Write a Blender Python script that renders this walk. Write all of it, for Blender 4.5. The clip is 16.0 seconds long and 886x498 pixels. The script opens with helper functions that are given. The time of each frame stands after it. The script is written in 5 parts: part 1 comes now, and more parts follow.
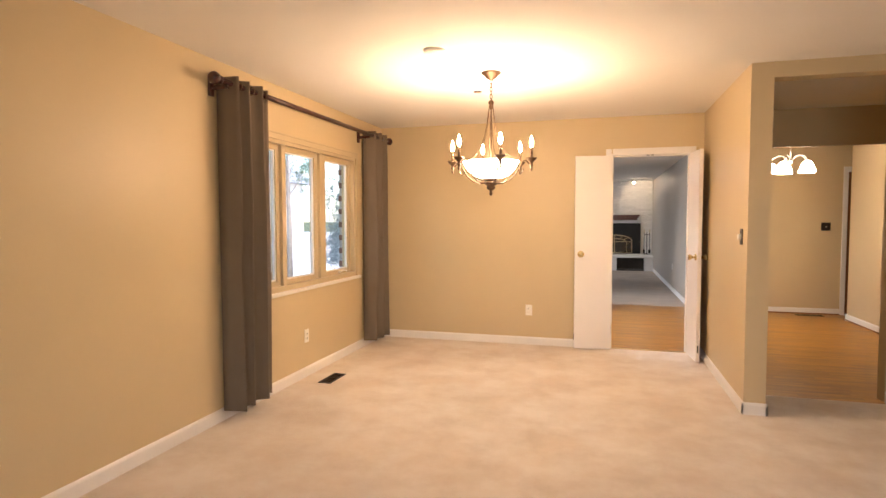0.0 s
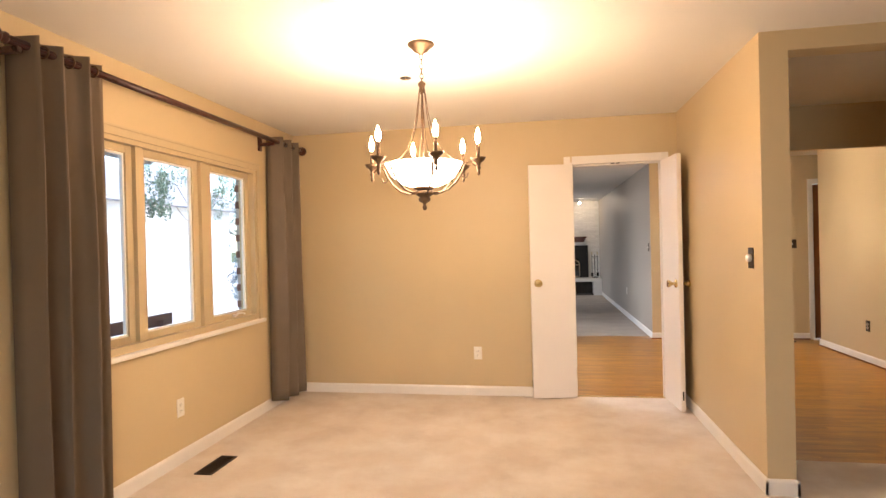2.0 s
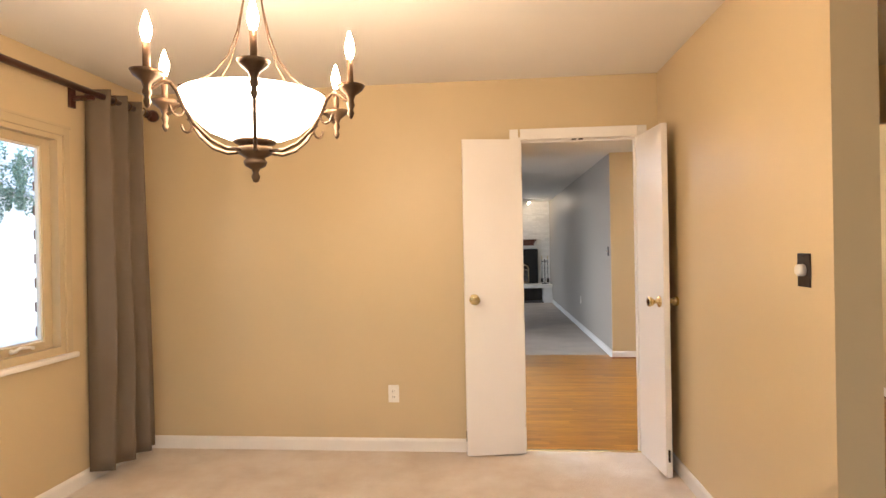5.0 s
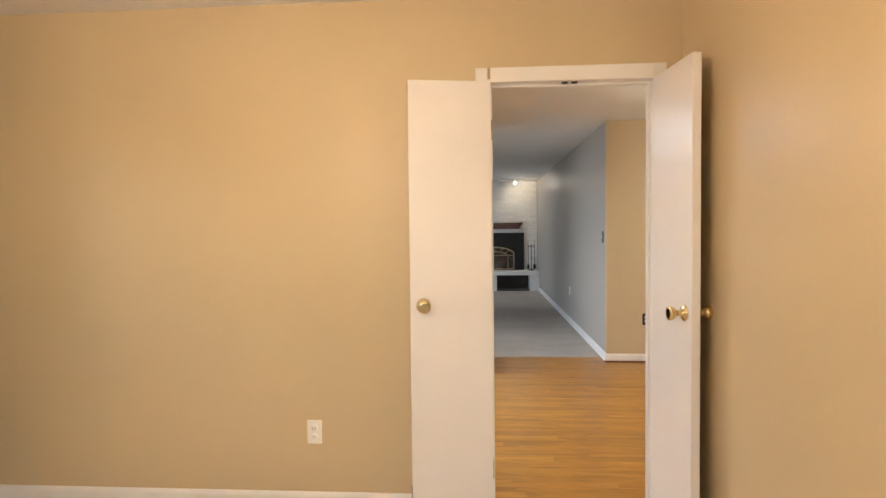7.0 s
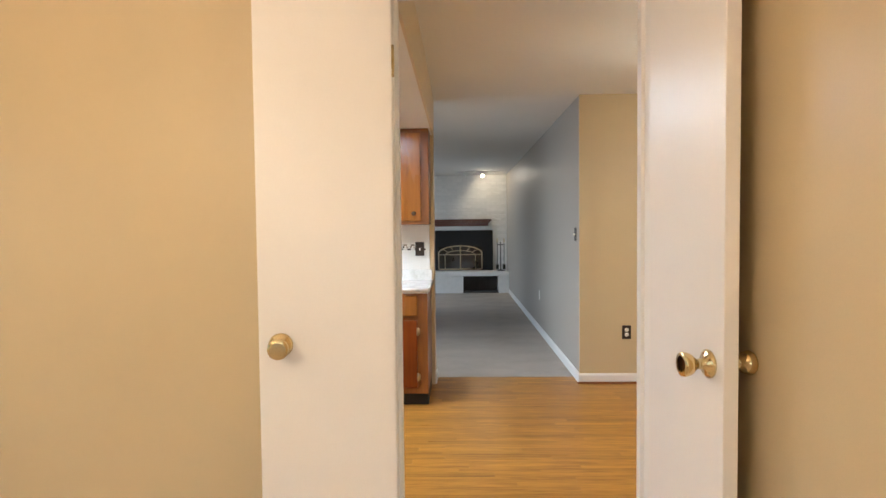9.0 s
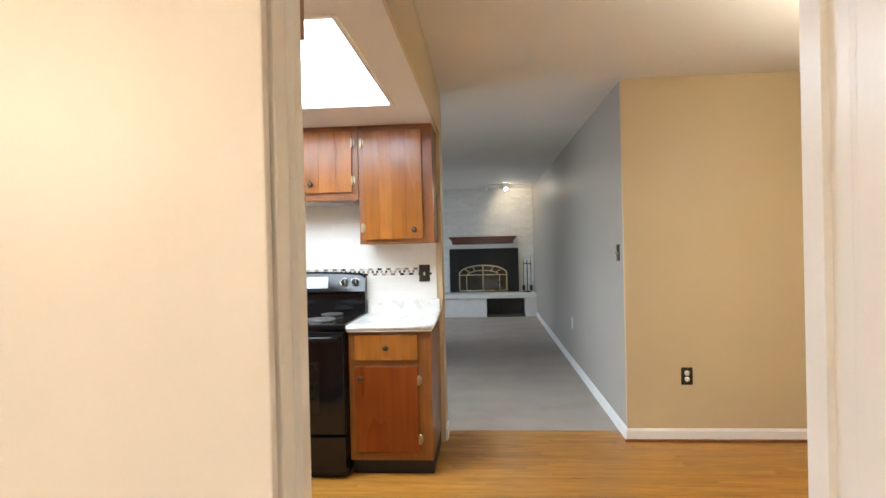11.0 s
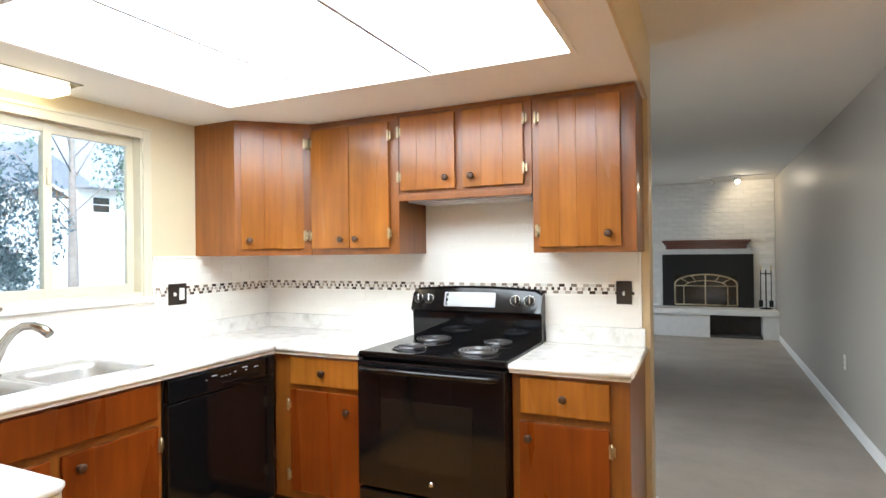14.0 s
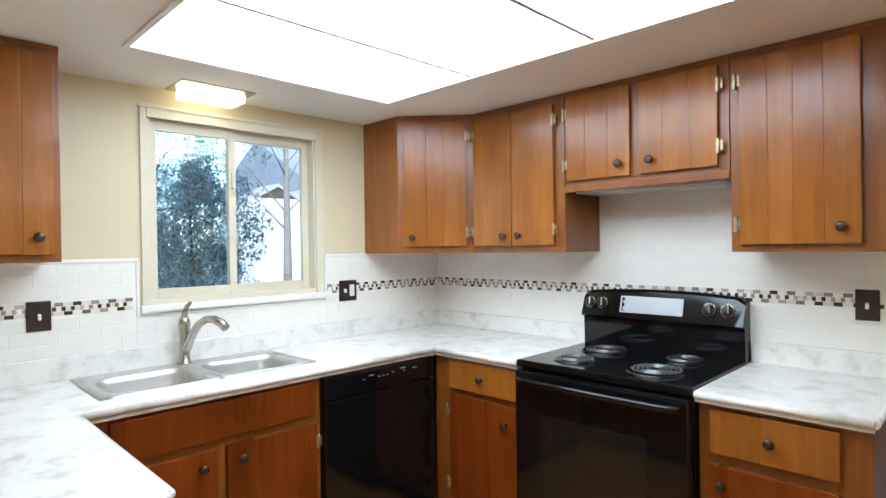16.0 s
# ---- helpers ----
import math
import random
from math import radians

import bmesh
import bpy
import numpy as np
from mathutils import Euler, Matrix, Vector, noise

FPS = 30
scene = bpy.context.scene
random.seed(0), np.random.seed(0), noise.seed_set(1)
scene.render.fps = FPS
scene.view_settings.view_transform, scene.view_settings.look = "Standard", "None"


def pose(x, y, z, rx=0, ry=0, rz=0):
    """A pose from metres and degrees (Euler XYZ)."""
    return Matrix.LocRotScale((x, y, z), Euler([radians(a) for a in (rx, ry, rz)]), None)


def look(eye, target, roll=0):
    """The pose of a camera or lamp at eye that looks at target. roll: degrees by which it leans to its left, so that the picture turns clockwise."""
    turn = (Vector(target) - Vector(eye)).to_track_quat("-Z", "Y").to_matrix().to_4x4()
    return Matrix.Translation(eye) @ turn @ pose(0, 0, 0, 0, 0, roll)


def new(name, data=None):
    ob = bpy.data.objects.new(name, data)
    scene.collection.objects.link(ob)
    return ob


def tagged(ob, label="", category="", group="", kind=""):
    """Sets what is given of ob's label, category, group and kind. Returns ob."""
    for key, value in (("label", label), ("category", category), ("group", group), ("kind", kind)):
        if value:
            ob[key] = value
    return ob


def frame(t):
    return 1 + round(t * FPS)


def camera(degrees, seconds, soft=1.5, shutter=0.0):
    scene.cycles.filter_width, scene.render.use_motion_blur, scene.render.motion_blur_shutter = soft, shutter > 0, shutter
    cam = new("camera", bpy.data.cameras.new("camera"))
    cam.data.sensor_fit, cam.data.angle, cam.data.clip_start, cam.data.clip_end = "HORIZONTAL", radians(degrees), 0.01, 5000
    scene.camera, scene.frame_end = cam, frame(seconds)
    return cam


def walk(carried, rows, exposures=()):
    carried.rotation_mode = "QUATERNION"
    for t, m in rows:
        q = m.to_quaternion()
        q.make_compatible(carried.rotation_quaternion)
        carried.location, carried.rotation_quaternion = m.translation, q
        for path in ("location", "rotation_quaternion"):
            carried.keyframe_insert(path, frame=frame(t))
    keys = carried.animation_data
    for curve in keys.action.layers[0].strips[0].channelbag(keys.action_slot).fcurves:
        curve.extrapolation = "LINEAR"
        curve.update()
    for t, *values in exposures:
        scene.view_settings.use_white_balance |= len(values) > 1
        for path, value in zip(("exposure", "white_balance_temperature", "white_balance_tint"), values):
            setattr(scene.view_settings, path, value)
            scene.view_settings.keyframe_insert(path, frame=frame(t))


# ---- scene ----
import collections

cam = camera(76.6, 16.0)
PATH = [
    (0, (0.235, -1.01, 1.369), (-0.311, 0.911, 1.267), -0.1),
    (0.5, (0.17, -0.741, 1.378), (-0.33, 1.194, 1.295), -0.5),
    (1, (0.118, -0.464, 1.36), (-0.344, 1.481, 1.304), -0.7),
    (1.5, (0.065, -0.15, 1.379), (-0.345, 1.807, 1.343), -1.0),
    (2, (0.059, 0.111, 1.356), (-0.289, 2.08, 1.345), -1.4),
    (2.5, (0.066, 0.377, 1.359), (-0.264, 2.35, 1.364), -1.4),
    (3, (0.075, 0.562, 1.347), (-0.251, 2.535, 1.373), -1.3),
    (3.5, (0.073, 0.756, 1.35), (-0.233, 2.732, 1.381), -1.2),
    (4, (0.062, 0.998, 1.356), (-0.215, 2.979, 1.38), -1.0),
    (4.5, (0.096, 1.198, 1.351), (-0.113, 3.187, 1.365), -1.1),
    (4.7, (0.113, 1.3, 1.346), (-0.075, 3.291, 1.353), -1.2),
    (7, (0.284, 2.495, 1.356), (0.147, 4.489, 1.289), -0.6),
    (7.5, (0.342, 2.771, 1.358), (0.231, 4.766, 1.28), -0.7),
    (8, (0.39, 3.005, 1.353), (0.321, 5.002, 1.272), -0.6),
    (8.5, (0.455, 3.28, 1.344), (0.395, 5.278, 1.261), -0.6),
    (9, (0.516, 3.492, 1.335), (0.462, 5.49, 1.26), -0.6),
    (11.4, (0.639, 4.536, 1.346), (0.443, 6.527, 1.34), -1.2),
    (11.5, (0.647, 4.566, 1.352), (0.432, 6.555, 1.341), -1.0),
    (12, (0.655, 4.787, 1.365), (0.325, 6.76, 1.362), -0.9),
    (12.5, (0.663, 4.954, 1.374), (0.198, 6.899, 1.379), -0.9),
    (13, (0.647, 5.076, 1.365), (0.067, 6.99, 1.376), -0.9),
    (13.3, (0.638, 5.168, 1.383), (-0.026, 7.055, 1.39), -0.6),
    (13.5, (0.611, 5.205, 1.371), (-0.093, 7.077, 1.381), -0.8),
    (14, (0.56, 5.309, 1.376), (-0.286, 7.121, 1.385), -0.7),
    (14.5, (0.542, 5.415, 1.39), (-0.467, 7.141, 1.393), -0.6),
    (15, (0.527, 5.505, 1.406), (-0.672, 7.106, 1.405), -0.5),
    (15.5, (0.548, 5.582, 1.405), (-0.788, 7.071, 1.402), -0.6),
    (15.6, (0.532, 5.588, 1.401), (-0.81, 7.071, 1.4), -0.6),
    (16, (0.551, 5.628, 1.402), (-0.862, 7.043, 1.392), -0.8),
]

EXPOSURES = [(0, 2.08, 6450, 18), (3.5, 2.06, 6050, 14), (8, 1.93, 5600, 7), (9.2, 1.93, 5520, 6), (11.5, 2.14, 5680, 5), (12.5, 2.17, 5850, 5), (14.5, 2.05, 5800, 5), (15.3, 1.76, 5600, 4), (16, 1.55, 5450, 3)]
walk(cam, [(t, look(eye, target, roll)) for t, eye, target, roll in PATH], EXPOSURES)

# ---- world and sun ----
world = bpy.data.worlds.new("sky")
scene.world = world
world.use_nodes = True
_wn = world.node_tree.nodes
_sky = _wn.new("ShaderNodeTexSky")
_sky.sky_type = "NISHITA"
_sky.sun_disc = False
_sky.sun_elevation = radians(42)
_sky.sun_rotation = radians(117)
world.node_tree.links.new(_sky.outputs[0], _wn["Background"].inputs[0])
_wn["Background"].inputs[1].default_value = 0.15


def lamp(name, kind, m, energy, colour, **settings):
    data = bpy.data.lights.new(name, kind)
    data.energy, data.color = energy, colour
    if "size" in settings:
        data.size = settings["size"]
    if "size_y" in settings:
        data.shape, data.size_y = "RECTANGLE", settings["size_y"]
    if "angle" in settings:
        data.angle = settings["angle"]
    if "spread" in settings:
        data.spread = settings["spread"]
    if "spot" in settings:
        data.spot_size, data.spot_blend = settings["spot"], 0.5
    if "radius" in settings:
        data.shadow_soft_size = settings["radius"]
    ob = new(name, data)
    ob.matrix_world = m
    return ob


# bright hazy day; the sun stands behind the house and lights the garden
lamp("sun", "SUN", look((20, -10, 20), (0, 0, 0)), 1.3, (1.0, 0.96, 0.90), angle=radians(10))
# daylight standing in the window openings
DAY = (0.95, 0.97, 1.0)
# added fill light from an assumed, unseen window behind the camera
lamp("fill_living_window", "AREA", look((1.4, -3.85, 1.45), (1.2, 0, 1.0)), 10, (1.0, 0.95, 0.88), size=2.6, size_y=1.5)
lamp("daylight_family_south", "AREA", look((-2.36, 9.4, 1.35), (1.5, 8.9, 0.35)), 5, DAY, size=1.2, size_y=1.3, spread=radians(80))
lamp("daylight_family_north", "AREA", look((-2.36, 13.3, 1.35), (1.5, 14.3, 0.5)), 4.2, DAY, size=1.4, size_y=1.3, spread=radians(95))

BULB_GLOW, BOWL_GLOW, PANEL_GLOW, DOME_GLOW, BELL_GLOW = 165, 8.2, 2.8, 1.6, 6.0

# ---- materials ----
def material(name, colour, rough=0.6, metal=0.0, vary=0.08, scale=6.0, fine=120.0, bump=0.1, spec=0.5, stretch=(1, 1, 1),
             stain=None, island=0.0, coat=0.0, objrand=0.0, rvar=0.07):
    """A painted, cloth, stone or metal surface: two scales of colour variation, roughness variation and fine relief."""
    m = bpy.data.materials.new(name)
    m.use_nodes = True
    nt = m.node_tree
    n, k = nt.nodes, nt.links
    b = n["Principled BSDF"]
    co = n.new("ShaderNodeTexCoord")
    mp = n.new("ShaderNodeMapping")
    mp.inputs["Scale"].default_value = stretch
    k.new(co.outputs["Object"], mp.inputs[0])
    big = n.new("ShaderNodeTexNoise")
    big.inputs["Scale"].default_value = scale
    big.inputs["Detail"].default_value = 5
    small = n.new("ShaderNodeTexNoise")
    small.inputs["Scale"].default_value = fine
    small.inputs["Detail"].default_value = 3
    k.new(mp.outputs[0], big.inputs["Vector"])
    k.new(mp.outputs[0], small.inputs["Vector"])
    add = n.new("ShaderNodeMath")
    add.operation = "ADD"
    k.new(big.outputs[0], add.inputs[0])
    half = n.new("ShaderNodeMath")
    half.operation = "MULTIPLY"
    half.inputs[1].default_value = 0.5
    k.new(small.outputs[0], half.inputs[0])
    k.new(half.outputs[0], add.inputs[1])
    ramp = n.new("ShaderNodeMapRange")
    ramp.inputs["From Min"].default_value, ramp.inputs["From Max"].default_value = 0.45, 1.05
    ramp.inputs["To Min"].default_value, ramp.inputs["To Max"].default_value = 1 - vary, 1 + vary
    k.new(add.outputs[0], ramp.inputs["Value"])
    value = ramp.outputs[0]
    for on, node, out in ((island, "ShaderNodeNewGeometry", "Random Per Island"), (objrand, "ShaderNodeObjectInfo", "Random")):
        if on:
            g = n.new(node)
            r2 = n.new("ShaderNodeMapRange")
            r2.inputs["To Min"].default_value, r2.inputs["To Max"].default_value = 1 - on, 1 + on
            k.new(g.outputs[out], r2.inputs["Value"])
            mu = n.new("ShaderNodeMath")
            mu.operation = "MULTIPLY"
            k.new(value, mu.inputs[0])
            k.new(r2.outputs[0], mu.inputs[1])
            value = mu.outputs[0]
    sc = n.new("ShaderNodeVectorMath")
    sc.operation = "SCALE"
    sc.inputs[0].default_value = colour
    k.new(value, sc.inputs["Scale"])
    out = sc.outputs[0]
    if stain:
        st = n.new("ShaderNodeTexNoise")
        st.inputs["Scale"].default_value = stain[1]
        st.inputs["Detail"].default_value = 6
        st.inputs["Roughness"].default_value = 0.65
        k.new(mp.outputs[0], st.inputs["Vector"])
        sr = n.new("ShaderNodeMapRange")
        sr.inputs["From Min"].default_value, sr.inputs["From Max"].default_value = stain[2], stain[3]
        k.new(st.outputs[0], sr.inputs["Value"])
        mix = n.new("ShaderNodeMix")
        mix.data_type = "RGBA"
        k.new(sr.outputs[0], mix.inputs["Factor"])
        k.new(out, mix.inputs["A"])
        mix.inputs["B"].default_value = (*stain[0], 1)
        out = mix.outputs["Result"]
    k.new(out, b.inputs["Base Color"])
    rr = n.new("ShaderNodeMapRange")
    rr.inputs["To Min"].default_value, rr.inputs["To Max"].default_value = max(0.02, rough - rvar), min(1, rough + rvar)
    k.new(big.outputs[0], rr.inputs["Value"])
    k.new(rr.outputs[0], b.inputs["Roughness"])
    b.inputs["Metallic"].default_value = metal
    b.inputs["Specular IOR Level"].default_value = spec
    b.inputs["Coat Weight"].default_value = coat
    b.inputs["Coat Roughness"].default_value = 0.12
    if bump:
        bu = n.new("ShaderNodeBump")
        bu.inputs["Strength"].default_value = bump
        bu.inputs["Distance"].default_value = 0.004
        k.new(small.outputs[0], bu.inputs["Height"])
        k.new(bu.outputs[0], b.inputs["Normal"])
    return m


def wood(name, dark, light, rough=0.35, axis=0, objrand=0.0, island=0.0, coat=0.3, ring=9.0, grain=70.0, blotch=0.0, spec=0.5, relief=0.12, gloss=0.15):
    """Grain that runs along one object axis, with pores and board to board variation."""
    m = bpy.data.materials.new(name)
    m.use_nodes = True
    nt = m.node_tree
    n, k = nt.nodes, nt.links
    b = n["Principled BSDF"]
    co = n.new("ShaderNodeTexCoord")
    mp = n.new("ShaderNodeMapping")
    s = [1.0, 1.0, 1.0]
    s[axis] = 0.07
    mp.inputs["Scale"].default_value = s
    src = co.outputs["Object"]
    inf = n.new("ShaderNodeObjectInfo")
    geo = n.new("ShaderNodeNewGeometry")
    off = n.new("ShaderNodeVectorMath")
    off.operation = "ADD"
    rnd = n.new("ShaderNodeMath")
    rnd.operation = "ADD"
    k.new(inf.outputs["Random"], rnd.inputs[0])
    k.new(geo.outputs["Random Per Island"], rnd.inputs[1])
    ten = n.new("ShaderNodeMath")
    ten.operation = "MULTIPLY"
    ten.inputs[1].default_value = 17.0
    k.new(rnd.outputs[0], ten.inputs[0])
    k.new(src, off.inputs[0])
    k.new(ten.outputs[0], off.inputs[1])
    k.new(off.outputs[0], mp.inputs[0])
    big = n.new("ShaderNodeTexNoise")
    big.inputs["Scale"].default_value = ring
    big.inputs["Detail"].default_value = 4
    big.inputs["Distortion"].default_value = 1.2
    small = n.new("ShaderNodeTexNoise")
    small.inputs["Scale"].default_value = grain
    small.inputs["Detail"].default_value = 4
    k.new(mp.outputs[0], big.inputs["Vector"])
    k.new(mp.outputs[0], small.inputs["Vector"])
    mixv = n.new("ShaderNodeMix")
    mixv.inputs[0].default_value = 0.42
    k.new(big.outputs[0], mixv.inputs[2])
    k.new(small.outputs[0], mixv.inputs[3])
    ramp = n.new("ShaderNodeValToRGB")
    ramp.color_ramp.elements[0].position, ramp.color_ramp.elements[0].color = 0.34, (*dark, 1)
    ramp.color_ramp.elements[1].position, ramp.color_ramp.elements[1].color = 0.62, (*light, 1)
    k.new(mixv.outputs[0], ramp.inputs[0])
    out = ramp.outputs[0]
    val = None
    for on, sock in ((objrand, inf.outputs["Random"]), (island, geo.outputs["Random Per Island"])):
        if on:
            r2 = n.new("ShaderNodeMapRange")
            r2.inputs["To Min"].default_value, r2.inputs["To Max"].default_value = 1 - on, 1 + on
            k.new(sock, r2.inputs["Value"])
            sc = n.new("ShaderNodeVectorMath")
            sc.operation = "SCALE"
            k.new(out, sc.inputs[0])
            k.new(r2.outputs[0], sc.inputs["Scale"])
            out = sc.outputs[0]
    if blotch:
        bn = n.new("ShaderNodeTexNoise")
        bn.inputs["Scale"].default_value = 2.6
        bn.inputs["Detail"].default_value = 2
        k.new(off.outputs[0], bn.inputs["Vector"])
        r3 = n.new("ShaderNodeMapRange")
        r3.inputs["From Min"].default_value, r3.inputs["From Max"].default_value = 0.3, 0.7
        r3.inputs["To Min"].default_value, r3.inputs["To Max"].default_value = 1 - blotch, 1 + blotch
        k.new(bn.outputs[0], r3.inputs["Value"])
        sc = n.new("ShaderNodeVectorMath")
        sc.operation = "SCALE"
        k.new(out, sc.inputs[0])
        k.new(r3.outputs[0], sc.inputs["Scale"])
        out = sc.outputs[0]
    k.new(out, b.inputs["Base Color"])
    rr = n.new("ShaderNodeMapRange")
    rr.inputs["To Min"].default_value, rr.inputs["To Max"].default_value = rough - 0.08, rough + 0.1
    k.new(big.outputs[0], rr.inputs["Value"])
    k.new(rr.outputs[0], b.inputs["Roughness"])
    b.inputs["Coat Weight"].default_value = coat
    b.inputs["Coat Roughness"].default_value = gloss
    b.inputs["Specular IOR Level"].default_value = spec
    bu = n.new("ShaderNodeBump")
    bu.inputs["Strength"].default_value = relief
    bu.inputs["Distance"].default_value = 0.002
    k.new(small.outputs[0], bu.inputs["Height"])
    k.new(bu.outputs[0], b.inputs["Normal"])
    return m


def glow(name, colour, strength, edge=0.0):
    m = bpy.data.materials.new(name)
    m.use_nodes = True
    b = m.node_tree.nodes["Principled BSDF"]
    b.inputs["Base Color"].default_value = (0.8, 0.8, 0.8, 1)
    b.inputs["Roughness"].default_value = 0.4
    b.inputs["Emission Color"].default_value = (*colour, 1)
    b.inputs["Emission Strength"].default_value = strength
    return m


def glass_pane(name):
    m = bpy.data.materials.new(name)
    m.use_nodes = True
    nt = m.node_tree
    n, k = nt.nodes, nt.links
    n.remove(n["Principled BSDF"])
    tr, gl, mix = (n.new("ShaderNode" + x) for x in ("BsdfTransparent", "BsdfGlossy", "MixShader"))
    gl.inputs["Roughness"].default_value = 0.01
    tr.inputs[0].default_value = (0.95, 0.97, 0.97, 1)
    mix.inputs[0].default_value = 0.05
    k.new(tr.outputs[0], mix.inputs[1])
    k.new(gl.outputs[0], mix.inputs[2])
    k.new(mix.outputs[0], n["Material Output"].inputs[0])
    return m


PAINT = material("tan_wall_paint", (0.605, 0.48, 0.285), 0.40, vary=0.035, scale=1.4, fine=260, bump=0.06, spec=0.35)
# lighter copy of the tan paint; lamp brightness is put into its colour
PAINT_LIT = material("lightened_tan_wall_paint", (0.66, 0.575, 0.39), 0.42, vary=0.03, scale=1.4, fine=260, bump=0.06, spec=0.35)
# family room walls take a darker, greyer colour than the tan walls
WALL_GREY = material("greyer_family_wall", (0.37, 0.33, 0.275), 0.45, vary=0.05, scale=1.1, fine=260, bump=0.06, spec=0.4)
CEILING = material("white_ceiling_paint", (0.80, 0.77, 0.71), 0.8, vary=0.02, scale=2.0, fine=180, bump=0.25, spec=0.2)
TRIM = material("white_trim_paint", (0.82, 0.79, 0.74), 0.33, vary=0.025, scale=8, fine=160, bump=0.05)
DOOR_WHITE = material("white_door_paint", (0.83, 0.79, 0.74), 0.35, rvar=0.01, vary=0.02, scale=3, fine=140, bump=0.05)
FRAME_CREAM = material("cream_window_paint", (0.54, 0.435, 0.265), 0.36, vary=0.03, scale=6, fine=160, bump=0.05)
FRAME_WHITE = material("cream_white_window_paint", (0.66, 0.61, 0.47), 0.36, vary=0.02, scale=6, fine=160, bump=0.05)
CARPET = material("beige_cut_pile_carpet", (0.74, 0.63, 0.52), 0.95, vary=0.10, scale=3.2, fine=700, bump=0.9, spec=0.1,
                  stain=((0.86, 0.78, 0.69), 2.3, 0.38, 0.64))
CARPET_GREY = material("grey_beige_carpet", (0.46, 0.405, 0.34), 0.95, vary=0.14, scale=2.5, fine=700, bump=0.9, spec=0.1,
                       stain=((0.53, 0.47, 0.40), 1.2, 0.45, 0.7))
OAK = wood("oak_strip", (0.245, 0.100, 0.013), (0.49, 0.240, 0.041), 0.31, 0, objrand=0.13, island=0.11, coat=0.12, ring=14, grain=110, spec=0.3, relief=0.03, gloss=0.28)
SUBFLOOR = material("dark_floor_joint", (0.13, 0.055, 0.012), 0.8, bump=0)
CABINET = wood("stained_maple_cabinet", (0.232, 0.072, 0.0082), (0.362, 0.131, 0.0165), 0.26, 2, objrand=0.035, coat=0.22, spec=0.35, ring=2.6, grain=44, blotch=0.15, relief=0.05)
# darker, redder tone for the base doors and the false front
CABINET_RED = wood("redder_maple_cabinet", (0.135, 0.024, 0.0024), (0.215, 0.045, 0.0036), 0.28, 2, objrand=0.05, coat=0.15, spec=0.28, ring=2.4, grain=40, blotch=0.2, relief=0.05)
CABINET_FLAT = wood("stained_maple_cabinet_frame", (0.165, 0.049, 0.006), (0.265, 0.086, 0.0115), 0.34, 2, objrand=0.06, coat=0.3, ring=6, grain=60, blotch=0.15)
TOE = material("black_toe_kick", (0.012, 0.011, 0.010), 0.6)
BROWN_DOOR = wood("brown_veneer_door", (0.16, 0.055, 0.016), (0.27, 0.10, 0.032), 0.35, 2)
ROD_WOOD = wood("dark_red_wood_rod", (0.028, 0.006, 0.004), (0.065, 0.014, 0.009), 0.28, 1)
MANTEL_WOOD = wood("dark_red_mantel_wood", (0.07, 0.016, 0.010), (0.13, 0.035, 0.020), 0.35, 0)
CURTAIN = material("grey_brown_curtain_cloth", (0.185, 0.145, 0.105), 0.85, vary=0.07, scale=5, fine=500, bump=0.35, spec=0.15)
BRASS = material("polished_brass", (0.74, 0.58, 0.29), 0.14, metal=1.0, vary=0.05, bump=0.02)
BRONZE = material("antique_bronze", (0.13, 0.08, 0.045), 0.42, metal=0.75, vary=0.25, scale=30, fine=200, bump=0.15)
DARK_PLATE = material("dark_bronze_plate", (0.035, 0.024, 0.017), 0.42, metal=0.4, vary=0.15, bump=0.08)
WHITE_PLASTIC = material("white_plastic", (0.84, 0.81, 0.74), 0.35, vary=0.015, bump=0.0)
BLACK_PLASTIC = material("black_plastic", (0.012, 0.012, 0.012), 0.35, vary=0.1, bump=0.02)
ENAMEL = material("black_enamel", (0.005, 0.005, 0.006), 0.09, vary=0.1, bump=0.0, spec=0.45)
BLACK_GLASS = material("black_oven_glass", (0.004, 0.004, 0.005), 0.05, vary=0.05, bump=0.0, spec=0.4)
OVEN_WINDOW = material("oven_window_glass", (0.014, 0.011, 0.0085), 0.05, vary=0.05, bump=0.0, spec=0.4)
PANEL_GREY = material("grey_control_panel", (0.48, 0.49, 0.50), 0.42, metal=0.2, vary=0.05)
CHROME = material("chrome", (0.75, 0.75, 0.76), 0.12, metal=1.0, vary=0.03, bump=0.0)
STEEL = material("brushed_steel", (0.62, 0.615, 0.60), 0.42, metal=1.0, vary=0.06, scale=20, fine=400, bump=0.05, stretch=(1, 6, 1))
NICKEL = material("brushed_nickel", (0.50, 0.47, 0.42), 0.26, metal=1.0, vary=0.05, bump=0.02)
COIL = material("burner_coil", (0.22, 0.22, 0.225), 0.30, metal=0.9, vary=0.2, fine=200)
COUNTER = material("grey_white_laminate", (0.80, 0.785, 0.745), 0.24, vary=0.06, scale=26, fine=180, bump=0.0,
                   stain=((0.38, 0.35, 0.28), 13, 0.49, 0.88))
TILE = material("white_subway_tile", (0.82, 0.79, 0.73), 0.16, vary=0.015, scale=5, fine=40, bump=0.02, objrand=0.02)
GROUT = material("pale_grout", (0.82, 0.79, 0.73), 0.85, vary=0.04, fine=300, bump=0.1)
